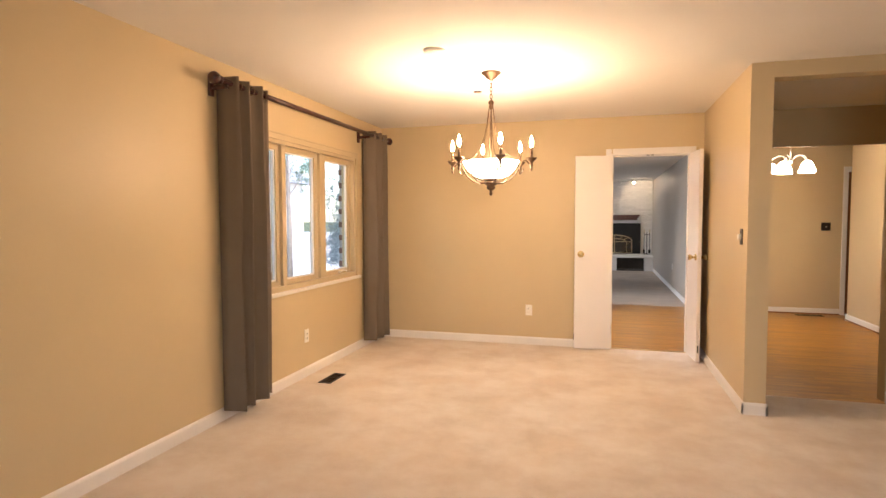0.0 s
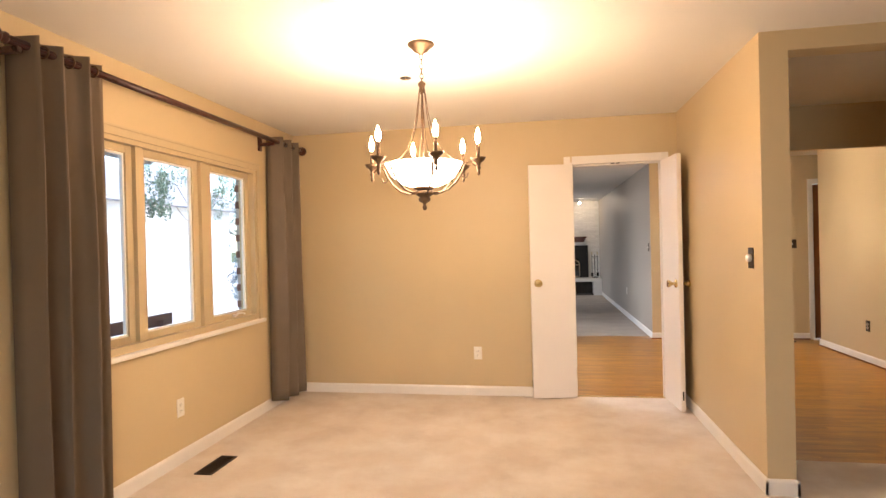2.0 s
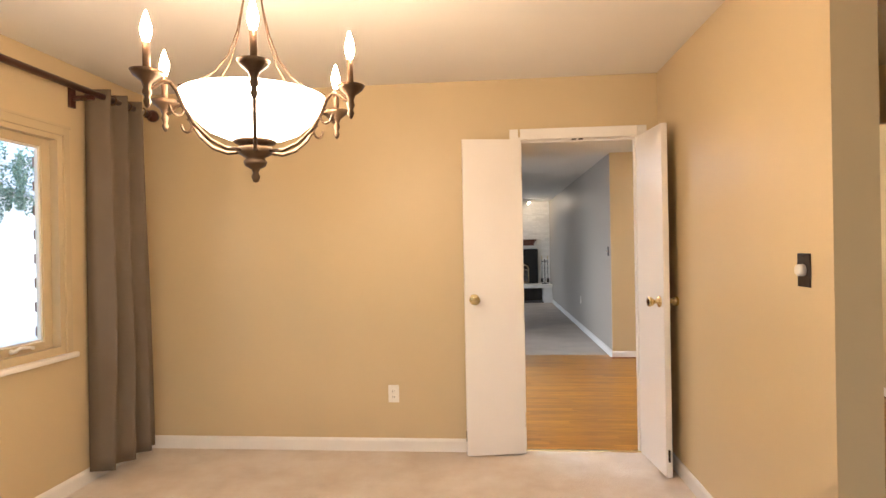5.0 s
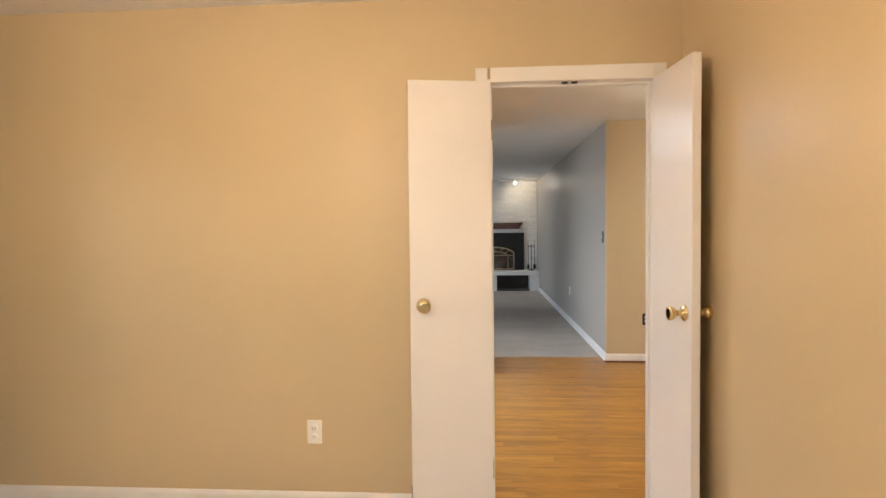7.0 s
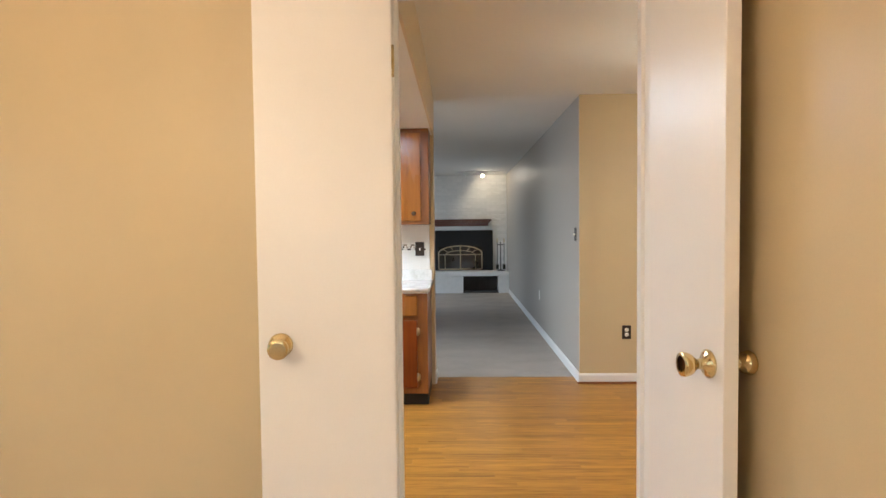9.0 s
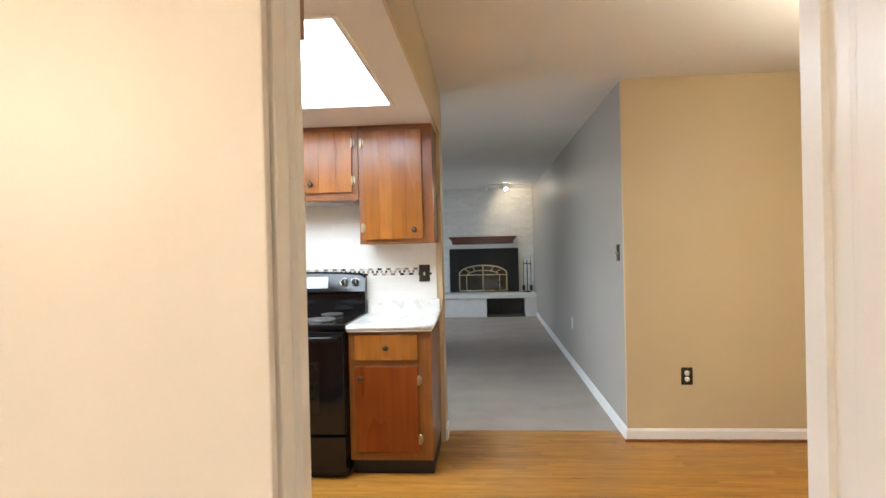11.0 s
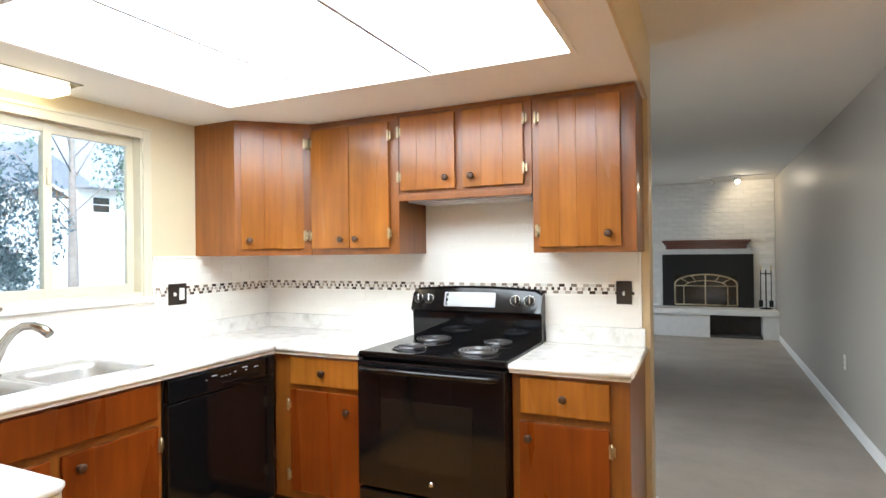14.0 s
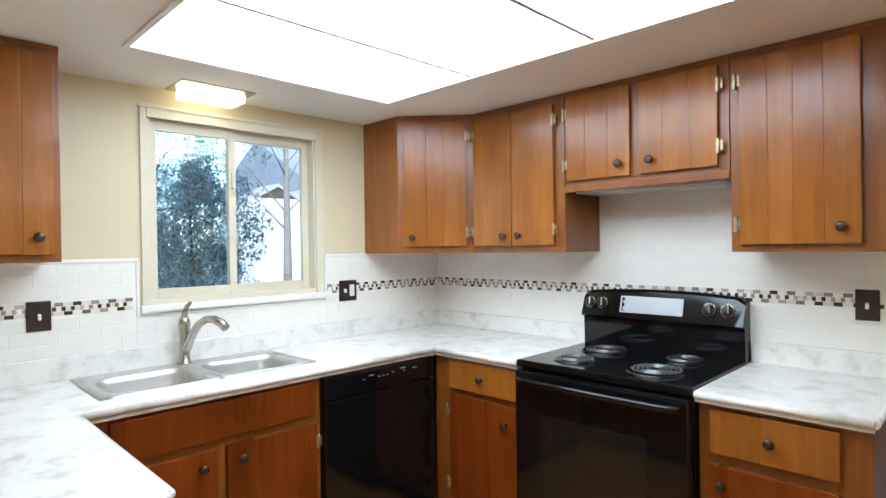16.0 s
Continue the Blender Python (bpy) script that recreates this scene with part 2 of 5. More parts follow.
MOSAIC = {
    "dark": material("dark_brown_mosaic", (0.075, 0.048, 0.033), 0.15, vary=0.2, bump=0, island=0.4),
    "taupe": material("taupe_mosaic", (0.26, 0.21, 0.155), 0.2, vary=0.1, bump=0, island=0.35),
    "pale": material("pale_taupe_mosaic", (0.44, 0.38, 0.30), 0.2, vary=0.1, bump=0, island=0.25),
    "cream": material("cream_mosaic", (0.78, 0.745, 0.68), 0.25, vary=0.1, bump=0, island=0.15),
}
BRICK = material("white_painted_brick", (0.78, 0.76, 0.72), 0.6, vary=0.05, scale=12, fine=60, bump=0.4, objrand=0.05)
MORTAR = material("white_painted_mortar", (0.76, 0.74, 0.70), 0.8, vary=0.06, fine=90, bump=0.4)
BLACK_IRON = material("black_iron", (0.012, 0.012, 0.012), 0.5, metal=0.3, vary=0.2, bump=0.05)
# niche faces are much darker than the hearth brick
NICHE_DARK = material("dark_niche_face", (0.09, 0.078, 0.068), 0.9, vary=0.3)
GILT = material("pale_brass_trim", (0.62, 0.52, 0.34), 0.3, metal=0.8, vary=0.1)
FIRE_GLASS = material("dark_fire_glass", (0.02, 0.016, 0.012), 0.08, vary=0.2, bump=0)
VENT = material("dark_brown_vent", (0.030, 0.018, 0.011), 0.45, metal=0.5)
GLASS = glass_pane("window_glass")
BULB = glow("candle_bulb", (1.0, 0.66, 0.38), BULB_GLOW)
BOWL = glow("white_glass_bowl", (1.0, 0.80, 0.56), BOWL_GLOW)
BELL = glow("white_glass_bell", (1.0, 0.84, 0.62), BELL_GLOW)
DIFFUSER = glow("light_panel_diffuser", (0.97, 0.985, 1.0), PANEL_GLOW)
DOME = glow("dome_light_cover", (1.0, 0.82, 0.50), DOME_GLOW)
SPOT_GLOW = glow("spot_bulb", (1.0, 0.80, 0.55), 60)


# ---- mesh helpers ----
def box(bm, x0, y0, z0, x1, y1, z1, bevel=0.0):
    r = bmesh.ops.create_cube(bm, size=1)
    bmesh.ops.scale(bm, vec=(abs(x1 - x0), abs(y1 - y0), abs(z1 - z0)), verts=r["verts"])
    bmesh.ops.translate(bm, vec=((x0 + x1) / 2, (y0 + y1) / 2, (z0 + z1) / 2), verts=r["verts"])
    if bevel:
        edges = list({e for v in r["verts"] for e in v.link_edges})
        bmesh.ops.bevel(bm, geom=edges, offset=bevel, segments=2, profile=0.6, affect="EDGES")
    return bm


def boxes(*rows, bevel=0.0):
    bm = bmesh.new()
    for row in rows:
        box(bm, *row, bevel=bevel)
    return bm


def lathe(profile, n=24, smooth=True):
    """Revolve (radius, z) pairs about z."""
    bm = bmesh.new()
    rings = []
    for r, z in profile:
        if r < 1e-5:
            rings.append([bm.verts.new((0, 0, z))])
        else:
            rings.append([bm.verts.new((r * math.cos(a), r * math.sin(a), z)) for a in (2 * math.pi * i / n for i in range(n))])
    for a, b in zip(rings, rings[1:]):
        for i in range(n):
            j = (i + 1) % n
            face = [a[i % len(a)], a[j % len(a)], b[j % len(b)], b[i % len(b)]]
            face = list(dict.fromkeys(face))
            if len(face) > 2:
                bm.faces.new(face).smooth = smooth
    bmesh.ops.recalc_face_normals(bm, faces=bm.faces)
    return bm


def tube(points, r, n=10, bm=None, closed=False):
    """A round bar along points; r is one radius or one for each point."""
    bm = bm or bmesh.new()
    pts = [Vector(p) for p in points]
    rs = r if isinstance(r, (list, tuple)) else [r] * len(pts)
    rings, side = [], None
    for i, p in enumerate(pts):
        if closed:
            d = pts[(i + 1) % len(pts)] - pts[i - 1]
        else:
            d = pts[min(i + 1, len(pts) - 1)] - pts[max(i - 1, 0)]
        d.normalize()
        side = (side if side is not None else (Vector((0, 0, 1)) if abs(d.z) < 0.9 else Vector((1, 0, 0))))
        side = (side - side.dot(d) * d).normalized()
        up = d.cross(side)
        rings.append([bm.verts.new(p + rs[i] * (math.cos(a) * side + math.sin(a) * up)) for a in (2 * math.pi * j / n for j in range(n))])
    pairs = list(zip(rings, rings[1:])) + ([(rings[-1], rings[0])] if closed else [])
    for a, b in pairs:
        for i in range(n):
            bm.faces.new((a[i], a[(i + 1) % n], b[(i + 1) % n], b[i])).smooth = True
    if not closed:
        bm.faces.new(rings[0][::-1])
        bm.faces.new(rings[-1])
    bmesh.ops.recalc_face_normals(bm, faces=bm.faces)
    return bm


def prism(outline, z0, z1):
    """An upright block over a plan outline of (x, y) pairs."""
    bm = bmesh.new()
    lo = [bm.verts.new((x, y, z0)) for x, y in outline]
    hi = [bm.verts.new((x, y, z1)) for x, y in outline]
    bm.faces.new(lo[::-1])
    bm.faces.new(hi)
    for i in range(len(lo)):
        j = (i + 1) % len(lo)
        bm.faces.new((lo[i], lo[j], hi[j], hi[i]))
    bmesh.ops.recalc_face_normals(bm, faces=bm.faces)
    return bm


def moved(bm, m):
    bmesh.ops.transform(bm, matrix=m, verts=bm.verts)
    return bm


def mesh_of(name, bm, mat):
    me = bpy.data.meshes.new(name)
    bm.to_mesh(me)
    bm.free()
    me.materials.append(mat)
    return me


def part(name, bm, mat, parent=None, label=""):
    ob = new(name, mesh_of(name, bm, mat))
    if parent:
        ob.parent = parent
    return tagged(ob, label)


def struct(name, bm, mat, label=""):
    return tagged(part(name, bm, mat), label, "", "", "structure")


def thing(name, m, label, category, group=""):
    ob = new(name)
    ob.empty_display_size = 0.05
    ob.matrix_world = m
    return tagged(ob, label, category, group)


# ---- setting: floors, walls, ceilings ----
H = 2.44
WX, EX, NY = -2.26, 1.205, 5.15          # dining room: west, east and north wall faces
KY, KX, KN = 5.257, -2.10, 8.235           # kitchen: south, west and north wall faces
FX, PY = 1.545, 8.263                     # family room east wall; breakfast north wall
struct("floor_carpet", boxes((-2.40, -4.1, -0.12, 5.1, 3.83, 0.0), (-2.40, 3.83, -0.12, 1.30, 5.18, 0.0)), CARPET, "beige cut-pile carpet with vacuum marks")
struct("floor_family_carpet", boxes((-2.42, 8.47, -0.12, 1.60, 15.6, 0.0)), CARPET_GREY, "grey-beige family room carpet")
struct("floor_base_wood", boxes((-2.2, 5.18, -0.12, 4.8, 8.47, -0.014), (1.30, 3.83, -0.12, 4.8, 5.18, -0.014)), SUBFLOOR)

wall_west = struct("wall_west", boxes((WX - 0.16, -4.1, -0.1, WX, 2.40, H), (WX - 0.16, 4.42, -0.1, WX, 5.33, H),
                   (WX - 0.16, 2.40, -0.1, WX, 4.42, 0.80), (WX - 0.16, 2.40, 2.02, WX, 4.42, H)), PAINT, "tan painted wall")
DL, DR, DT = 0.330, 1.075, 2.040          # doorway
wall_north = struct("wall_north", boxes((WX, NY, -0.1, DL - 0.018, KY, H), (DL - 0.018, NY, DT + 0.018, DR + 0.018, KY, H), (DR + 0.018, NY, -0.1, 1.52, KY, H),
                    (1.52, 5.205, 2.077, 3.2, KY, H), (3.2, 5.205, -0.1, 4.8, KY, H)), PAINT, "tan painted wall with a doorway")
wall_east = struct("wall_east", boxes((EX, 3.319, -0.1, 1.346, NY, H)), PAINT, "tan painted wall ending in a square pier")
struct("wall_header", boxes((1.346, 3.319, 2.335, 5.1, 3.46, H)), PAINT, "tan painted ceiling beam")
struct("wall_foyer", boxes((2.28, 3.87, -0.1, 5.1, 3.99, H)), PAINT)
struct("wall_south_living", boxes((-2.42, -4.22, -0.1, 0.0, -4.1, H), (2.8, -4.22, -0.1, 5.1, -4.1, H), (0.0, -4.22, -0.1, 2.8, -4.1, 0.65), (0.0, -4.22, 2.25, 2.8, -4.1, H)), PAINT)
struct("wall_east_living", boxes((5.1, -4.22, -0.1, 5.22, 8.6, H)), PAINT)
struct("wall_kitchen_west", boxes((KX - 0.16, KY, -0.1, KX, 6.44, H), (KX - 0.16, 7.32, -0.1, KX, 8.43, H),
                                  (KX - 0.16, 6.44, -0.1, KX, 7.32, 1.15), (KX - 0.16, 6.44, 2.02, KX, 7.32, H)), PAINT_LIT, "kitchen wall in tan paint lightened for lamp light")
wall_kn = struct("wall_kitchen_north", boxes((KX, KN, -0.1, 0.312, 8.43, H)), PAINT, "tan kitchen wall ending beside the passage")
struct("wall_breakfast_north", boxes((FX + 0.1, PY, -0.1, 3.578, PY + 0.12, H), (3.578, PY, 2.06, 4.42, PY + 0.12, H), (4.42, PY, -0.1, 5.1, PY + 0.12, H)), PAINT, "tan painted wall")
struct("wall_breakfast_east", boxes((3.45, KY, -0.1, 3.57, 7.79, H)), PAINT)
struct("wall_family_east", boxes((FX, PY, -0.1, FX + 0.1, 15.6, H)), WALL_GREY, "grey wall of the family room")
struct("wall_family_corner", boxes((FX - 0.004, PY - 0.004, 0.0, FX + 0.11, PY + 0.02, H - 0.002)), PAINT)
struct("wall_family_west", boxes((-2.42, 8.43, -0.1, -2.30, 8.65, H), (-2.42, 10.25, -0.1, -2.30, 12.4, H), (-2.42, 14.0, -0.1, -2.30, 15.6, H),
                                 (-2.42, 8.65, -0.1, -2.30, 10.25, 0.7), (-2.42, 12.4, -0.1, -2.30, 14.0, 0.7), (-2.42, 8.65, 2.0, -2.30, 10.25, H), (-2.42, 12.4, 2.0, -2.30, 14.0, H)), WALL_GREY)
struct("wall_family_north", boxes((-2.42, 15.36, -0.1, -0.9, 15.6, H), (-0.9, 15.36, -0.1, FX, 15.6, H)), MORTAR)
struct("ceiling_living", boxes((-2.42, -4.22, H, 5.22, 3.39, H + 0.1), (-2.42, 3.39, H, 1.28, 5.27, H + 0.1)), CEILING, "white painted ceiling")
struct("ceiling_foyer", boxes((1.28, 3.39, H, 5.22, 5.27, H + 0.1)), CEILING)
struct("ceiling_kitchen", boxes((KX - 0.16, 5.27, H, 5.22, 8.47, H + 0.1)), CEILING)
struct("ceiling_family", boxes((-2.42, 8.47, H, 1.66, 15.6, H + 0.1)), CEILING)
# lowered soffit over the kitchen with a lit recess
SX0, SX1, SY0, SY1, SZ = -1.60, 0.125, 6.24, 7.41, 2.118
struct("ceiling_soffit", boxes((KX, KY, SZ, SX0, KN, SZ + 0.05), (SX1, KY, SZ, 0.303, KN, SZ + 0.05), (SX0, KY, SZ, SX1, SY0, SZ + 0.05),
                       (SX0, SY1, SZ, SX1, KN, SZ + 0.05)), CEILING, "white lowered kitchen ceiling round a light panel")
struct("soffit_face", boxes((0.303, KY, SZ, 0.315, KN, H)), PAINT, "tan painted side of the lowered ceiling")

# ---- baseboards ----
def baseboard(name, x0, y0, x1, y1, nx, ny, parent=None):
    """A white board with an eased top along a wall; nx, ny point into the room."""
    d = Vector((x1 - x0, y1 - y0, 0))
    length, ang = d.length, math.atan2(d.y, d.x)
    bm = bmesh.new()
    side = 1 if (Vector((-d.y, d.x)).dot(Vector((nx, ny))) > 0) else -1
    prof = [(0, 0.0), (0.013, 0.0), (0.013, 0.068), (0.009, 0.078), (0.004, 0.085), (0, 0.085)]
    a = [bm.verts.new((0, side * y, z)) for y, z in prof]
    b = [bm.verts.new((length, side * y, z)) for y, z in prof]
    for i in range(len(prof)):
        j = (i + 1) % len(prof)
        bm.faces.new((a[i], a[j], b[j], b[i]))
    bm.faces.new(a)
    bm.faces.new(b[::-1])
    bmesh.ops.recalc_face_normals(bm, faces=bm.faces)
    ob = struct(name, bm, TRIM, "white painted baseboard")
    ob.matrix_world = pose(x0, y0, 0, 0, 0, math.degrees(ang))
    return ob


for row in ((WX, -4.1, WX, NY, 1, 0), (WX + 0.013, NY, 0.262, NY, 0, -1), (1.135, NY, EX - 0.013, NY, 0, -1), (EX, 3.306, EX, NY, -1, 0),
            (EX - 0.013, 3.319, 1.359, 3.319, 0, -1), (1.346, 3.306, 1.346, NY, 1, 0), (2.28, 3.87, 5.1, 3.87, 0, -1),
            (FX, PY, FX, 14.85, -1, 0), (FX - 0.013, PY - 0.004, 3.52, PY - 0.004, 0, -1), (3.45, KY, 3.45, 7.80, -1, 0), (0.312, KN + 0.02, 0.312, 8.43, 1, 0),
            (-2.3, 8.43, 0.325, 8.43, 0, 1)):
    baseboard("baseboard", *row)
for x0, y0, x1, y1 in ((FX - 0.026, PY - 0.032, 3.52, PY - 0.017), (3.422, KY, 3.437, 7.80)):
    struct("trim", boxes((x0, y0, 0.0, x1, y1, 0.018), bevel=0.005), BROWN_DOOR, "brown shoe moulding")

# ---- doorway, door leaves ----
struct("door_casing", boxes((0.262, NY - 0.016, 0, DL - 0.012, NY, DT + 0.068), (DL - 0.012, NY - 0.010, 0, DL, NY, DT), (DR, NY - 0.016, 0, DR + 0.056, NY, DT + 0.068),
       (DL, NY - 0.016, DT, DR, NY, DT + 0.068), bevel=0.003), TRIM, "white painted door casing")
struct("door_jamb", boxes((DL - 0.018, NY - 0.002, 0, DL, KY + 0.002, DT), (DR, NY - 0.002, 0, DR + 0.018, KY + 0.002, DT), (DL - 0.018, NY - 0.002, DT, DR + 0.018, KY + 0.002, DT + 0.018),
       (DL, NY + 0.040, DT - 0.012, DR, NY + 0.075, DT - 0.001), (DL, NY + 0.040, 0, DL + 0.011, NY + 0.075, DT - 0.012), (DR - 0.011, NY + 0.040, 0, DR, NY + 0.075, DT - 0.012)), TRIM, "white painted door lining")
struct("door_casing_kitchen", boxes((DL - 0.084, KY + 0.002, 0, DL - 0.022, KY + 0.012, DT + 0.066), (DR + 0.010, KY + 0.002, 0, DR + 0.074, KY + 0.012, DT + 0.066),
       (DL - 0.022, KY + 0.002, DT + 0.010, DR + 0.010, KY + 0.012, DT + 0.066), bevel=0.003), TRIM)
struct("threshold", boxes((DL + 0.001, NY + 0.022, -0.005, DR - 0.001, NY + 0.050, 0.006), bevel=0.002), BRASS, "thin metal carpet strip")


def knob_pair(parent, y, z, t):
    """A round brass knob with its rose on both faces of a leaf that lies along +y, with its faces at x = 0 and x = t."""
    prof = [(0.0, 0.0), (0.033, 0.0), (0.034, 0.004), (0.027, 0.010), (0.013, 0.014), (0.012, 0.030), (0.015, 0.036), (0.023, 0.043), (0.0265, 0.050), (0.029, 0.062), (0.027, 0.067), (0.018, 0.068), (0.0, 0.067)]
    for x, turn in ((0, -90), (t, 90)):
        k = part("door_knob", moved(lathe(prof, 24), pose(x, y, z, 0, turn, 0)), BRASS, parent, "polished brass knob")


def door_leaf(m, length, flip, label):
    leaf = tagged(part("door_leaf", boxes((0, 0.0, 0.012, 0.035, length, 2.036), bevel=0.0025), DOOR_WHITE), label, "door", "pair of narrow white doors")
    leaf.matrix_world = m
    knob_pair(leaf, length - 0.06, 1.012, 0.035)
    for z in (0.22, 1.82):
        part("hinge", moved(lathe([(0.0, -0.045), (0.006, -0.045), (0.006, 0.045), (0.0, 0.045)], 10), pose(0.035 if flip else 0.0, -0.004, z)), BRASS, leaf, "small brass hinge barrel")
    part("edge_bolt", boxes((0.012, length - 0.002, 0.10, 0.024, length + 0.003, 0.17), bevel=0.001), DARK_PLATE, leaf, "dark edge bolt")
    return leaf


door_leaf(pose(0.332, NY - 0.053, 0, 0, 0, 100.1), 0.380, True, "narrow flat white door leaf standing open against the wall")
door_leaf(pose(1.104, NY - 0.019, 0, 0, 0, 185.3), 0.383, False, "narrow flat white door leaf standing open into the room")
catch = thing("door_catch", pose(0.70, NY + 0.018, DT), "pair of small dark ball catches in the door head", "door catch")
for x in (-0.022, 0.022):
    part("catch_plate", boxes((x - 0.014, -0.012, -0.006, x + 0.014, 0.012, 0.0), bevel=0.002), DARK_PLATE, catch)

# ---- lit kitchen ceiling panel ----
DIVIDER = material("grey_metal_divider", (0.5, 0.5, 0.5), 0.5, metal=0.0, vary=0.05)
panel = thing("ceiling_light_panel", pose(0, 0, SZ + 0.05), "large recessed fluorescent ceiling panel with white diffusers", "ceiling light")
div = [SX0, -1.047, -0.463, SX1]
for a, b in zip(div, div[1:]):
    part("diffuser", boxes((a + 0.004, SY0 + 0.004, -0.040, b - 0.004, SY1 - 0.004, -0.034)), DIFFUSER, panel)
for x in div[1:-1]:
    part("divider", boxes((x - 0.008, SY0, -0.048, x + 0.008, SY1, -0.040)), DIVIDER, panel)
for row in ((SX0 - 0.012, SY0 - 0.012, SX1 + 0.012, SY0 + 0.008), (SX0 - 0.012, SY1 - 0.008, SX1 + 0.012, SY1 + 0.012), (SX0 - 0.012, SY0 + 0.008, SX0 + 0.008, SY1 - 0.008), (SX1 - 0.008, SY0 + 0.008, SX1 + 0.012, SY1 - 0.008)):
    part("panel_frame", boxes((row[0], row[1], -0.058, row[2], row[3], -0.046)), TRIM, panel)
part("housing", boxes((SX0, SY0, 0.0, SX1, SY1, 0.02)), TRIM, panel)

# ---- kitchen ----
def hinge(parent, x, y, z, mat):
    bm = boxes((x - 0.013, y - 0.003, z - 0.028, x - 0.002, y, z + 0.028), (x + 0.002, y - 0.003, z - 0.020, x + 0.013, y, z + 0.020), bevel=0.001)
    tube([(x, y - 0.004, z - 0.030), (x, y - 0.004, z + 0.030)], 0.004, 8, bm)
    part("hinge", bm, mat, parent, "small brass butterfly hinge")


def cab_knob(parent, x, y, z):
    prof = [(0.0, 0.0), (0.010, 0.0), (0.009, 0.004), (0.007, 0.010), (0.010, 0.015), (0.0165, 0.019), (0.0175, 0.024), (0.014, 0.029), (0.006, 0.031), (0.0, 0.031)]
    part("knob", moved(lathe(prof, 16), pose(x, y, z, 90, 0, 0)), KNOB, parent, "round dark bronze knob")


KNOB = material("dark_bronze_knob", (0.075, 0.040, 0.022), 0.3, metal=0.5, vary=0.15, bump=0.02)
HINGE_MAT = material("worn_brass_hinge", (0.42, 0.33, 0.20), 0.35, metal=0.9, vary=0.3, scale=60, bump=0.05)


def grooved_door(parent, x0, x1, z0, z1, planks, knob=None, hinge_side=None, y=0.0, rng=random.Random(3)):
    """A door of upright V-grooved boards, proud of the cabinet front at y, which faces -y."""
    cuts = [0.0] + sorted((i + rng.uniform(-0.12, 0.12)) / planks for i in range(1, planks)) + [1.0]
    d = part("door", boxes((x0 + 0.002, y - 0.006, z0 + 0.002, x1 - 0.002, y - 0.001, z1 - 0.002)), CABINET, parent)
    for a, b in zip(cuts, cuts[1:]):
        part("board", boxes((x0 + a * (x1 - x0), y - 0.021, z0, x0 + b * (x1 - x0), y - 0.006, z1), bevel=0.0017), CABINET, d)
    if knob:
        cab_knob(d, knob[0], y - 0.021, knob[1])
    if hinge_side is not None:
        for z in (z0 + 0.075, z1 - 0.075):
            hinge(d, hinge_side, y - 0.0215, z, HINGE_MAT)
    return d


def flat_front(parent, name, x0, x1, z0, z1, knob=None, hinge_side=None):
    """A plain lipped front with a rounded edge."""
    bm = boxes((x0, -0.018, z0, x1, -0.001, z1), bevel=0.005)
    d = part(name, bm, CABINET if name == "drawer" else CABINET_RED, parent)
    if knob:
        cab_knob(d, knob[0], -0.018, knob[1])
    if hinge_side is not None:
        for z in (z0 + 0.08, z1 - 0.08):
            hinge(d, hinge_side, -0.0185, z, HINGE_MAT)
    return d


CB, CT, CF = 1.365, SZ, 7.915      # wall cabinets: bottom, top, front


def wall_cabinet(m, w, h, depth, label):
    c = thing("wall_cabinet", m, label, "cabinet", "wall cabinets")
    part("carcass", boxes((0, 0.0, 0.0, w, depth, h - 0.001), bevel=0.002), CABINET_FLAT, c)
    part("top_rail", boxes((0.0, -0.006, h - 0.022, w, 0.0, h - 0.002), bevel=0.002), CABINET_FLAT, c)
    return c


h = CT - CB
c = wall_cabinet(pose(-1.488, CF, CB), 0.576, h, 0.318, "brown stained wall cabinet with two grooved doors")
grooved_door(c, 0.014, 0.268, 0.036, h - 0.045, 1, (0.222, 0.085), 0.007)
grooved_door(c, 0.273, 0.522, 0.036, h - 0.045, 1, (0.318, 0.085), 0.529)
h3 = CT - 1.665
c = wall_cabinet(pose(-0.909, CF, 1.665), 0.726, h3, 0.318, "short brown wall cabinet over the cooker hood")
grooved_door(c, 0.020, 0.330, 0.032, h3 - 0.035, 3, (0.285, 0.085), 0.010)
grooved_door(c, 0.374, 0.688, 0.032, h3 - 0.035, 3, (0.425, 0.085), 0.697)
part("bottom_rail", boxes((0.0, -0.006, -0.02, 0.726, 0.004, 0.012), bevel=0.002), CABINET_FLAT, c)
c = wall_cabinet(pose(-0.180, CF, CB), 0.470, h, 0.318, "tall brown wall cabinet with one grooved door")
grooved_door(c, 0.036, 0.405, 0.028, h - 0.040, 4, (0.352, 0.085), 0.027)

# corner cabinet with a slanted front
corner = thing("corner_cabinet", pose(0, 0, CB), "brown corner wall cabinet with a slanted grooved door", "cabinet", "wall cabinets")
part("carcass", prism([(KX + 0.001, KN - 0.001), (KX + 0.001, 7.635), (-1.795, 7.635), (-1.4895, 7.915), (-1.4895, KN - 0.001)], 0.0, h - 0.001), CABINET_FLAT, corner)
slant = math.degrees(math.atan2(0.28, 0.3055))
slanted = grooved_door(corner, 0.034, 0.372, 0.036, h - 0.045, 3, (0.078, 0.085), 0.381)
slanted.matrix_local = pose(-1.795, 7.635, 0, 0, 0, slant)

# cabinet on the window wall, beside the south end
c = wall_cabinet(pose(-1.785, 5.29, CB, 0, 0, 90), 0.785, h, 0.312, "dark brown wall cabinet beside the kitchen window")
grooved_door(c, 0.40, 0.765, 0.028, h - 0.040, 4, (0.715, 0.085), None)
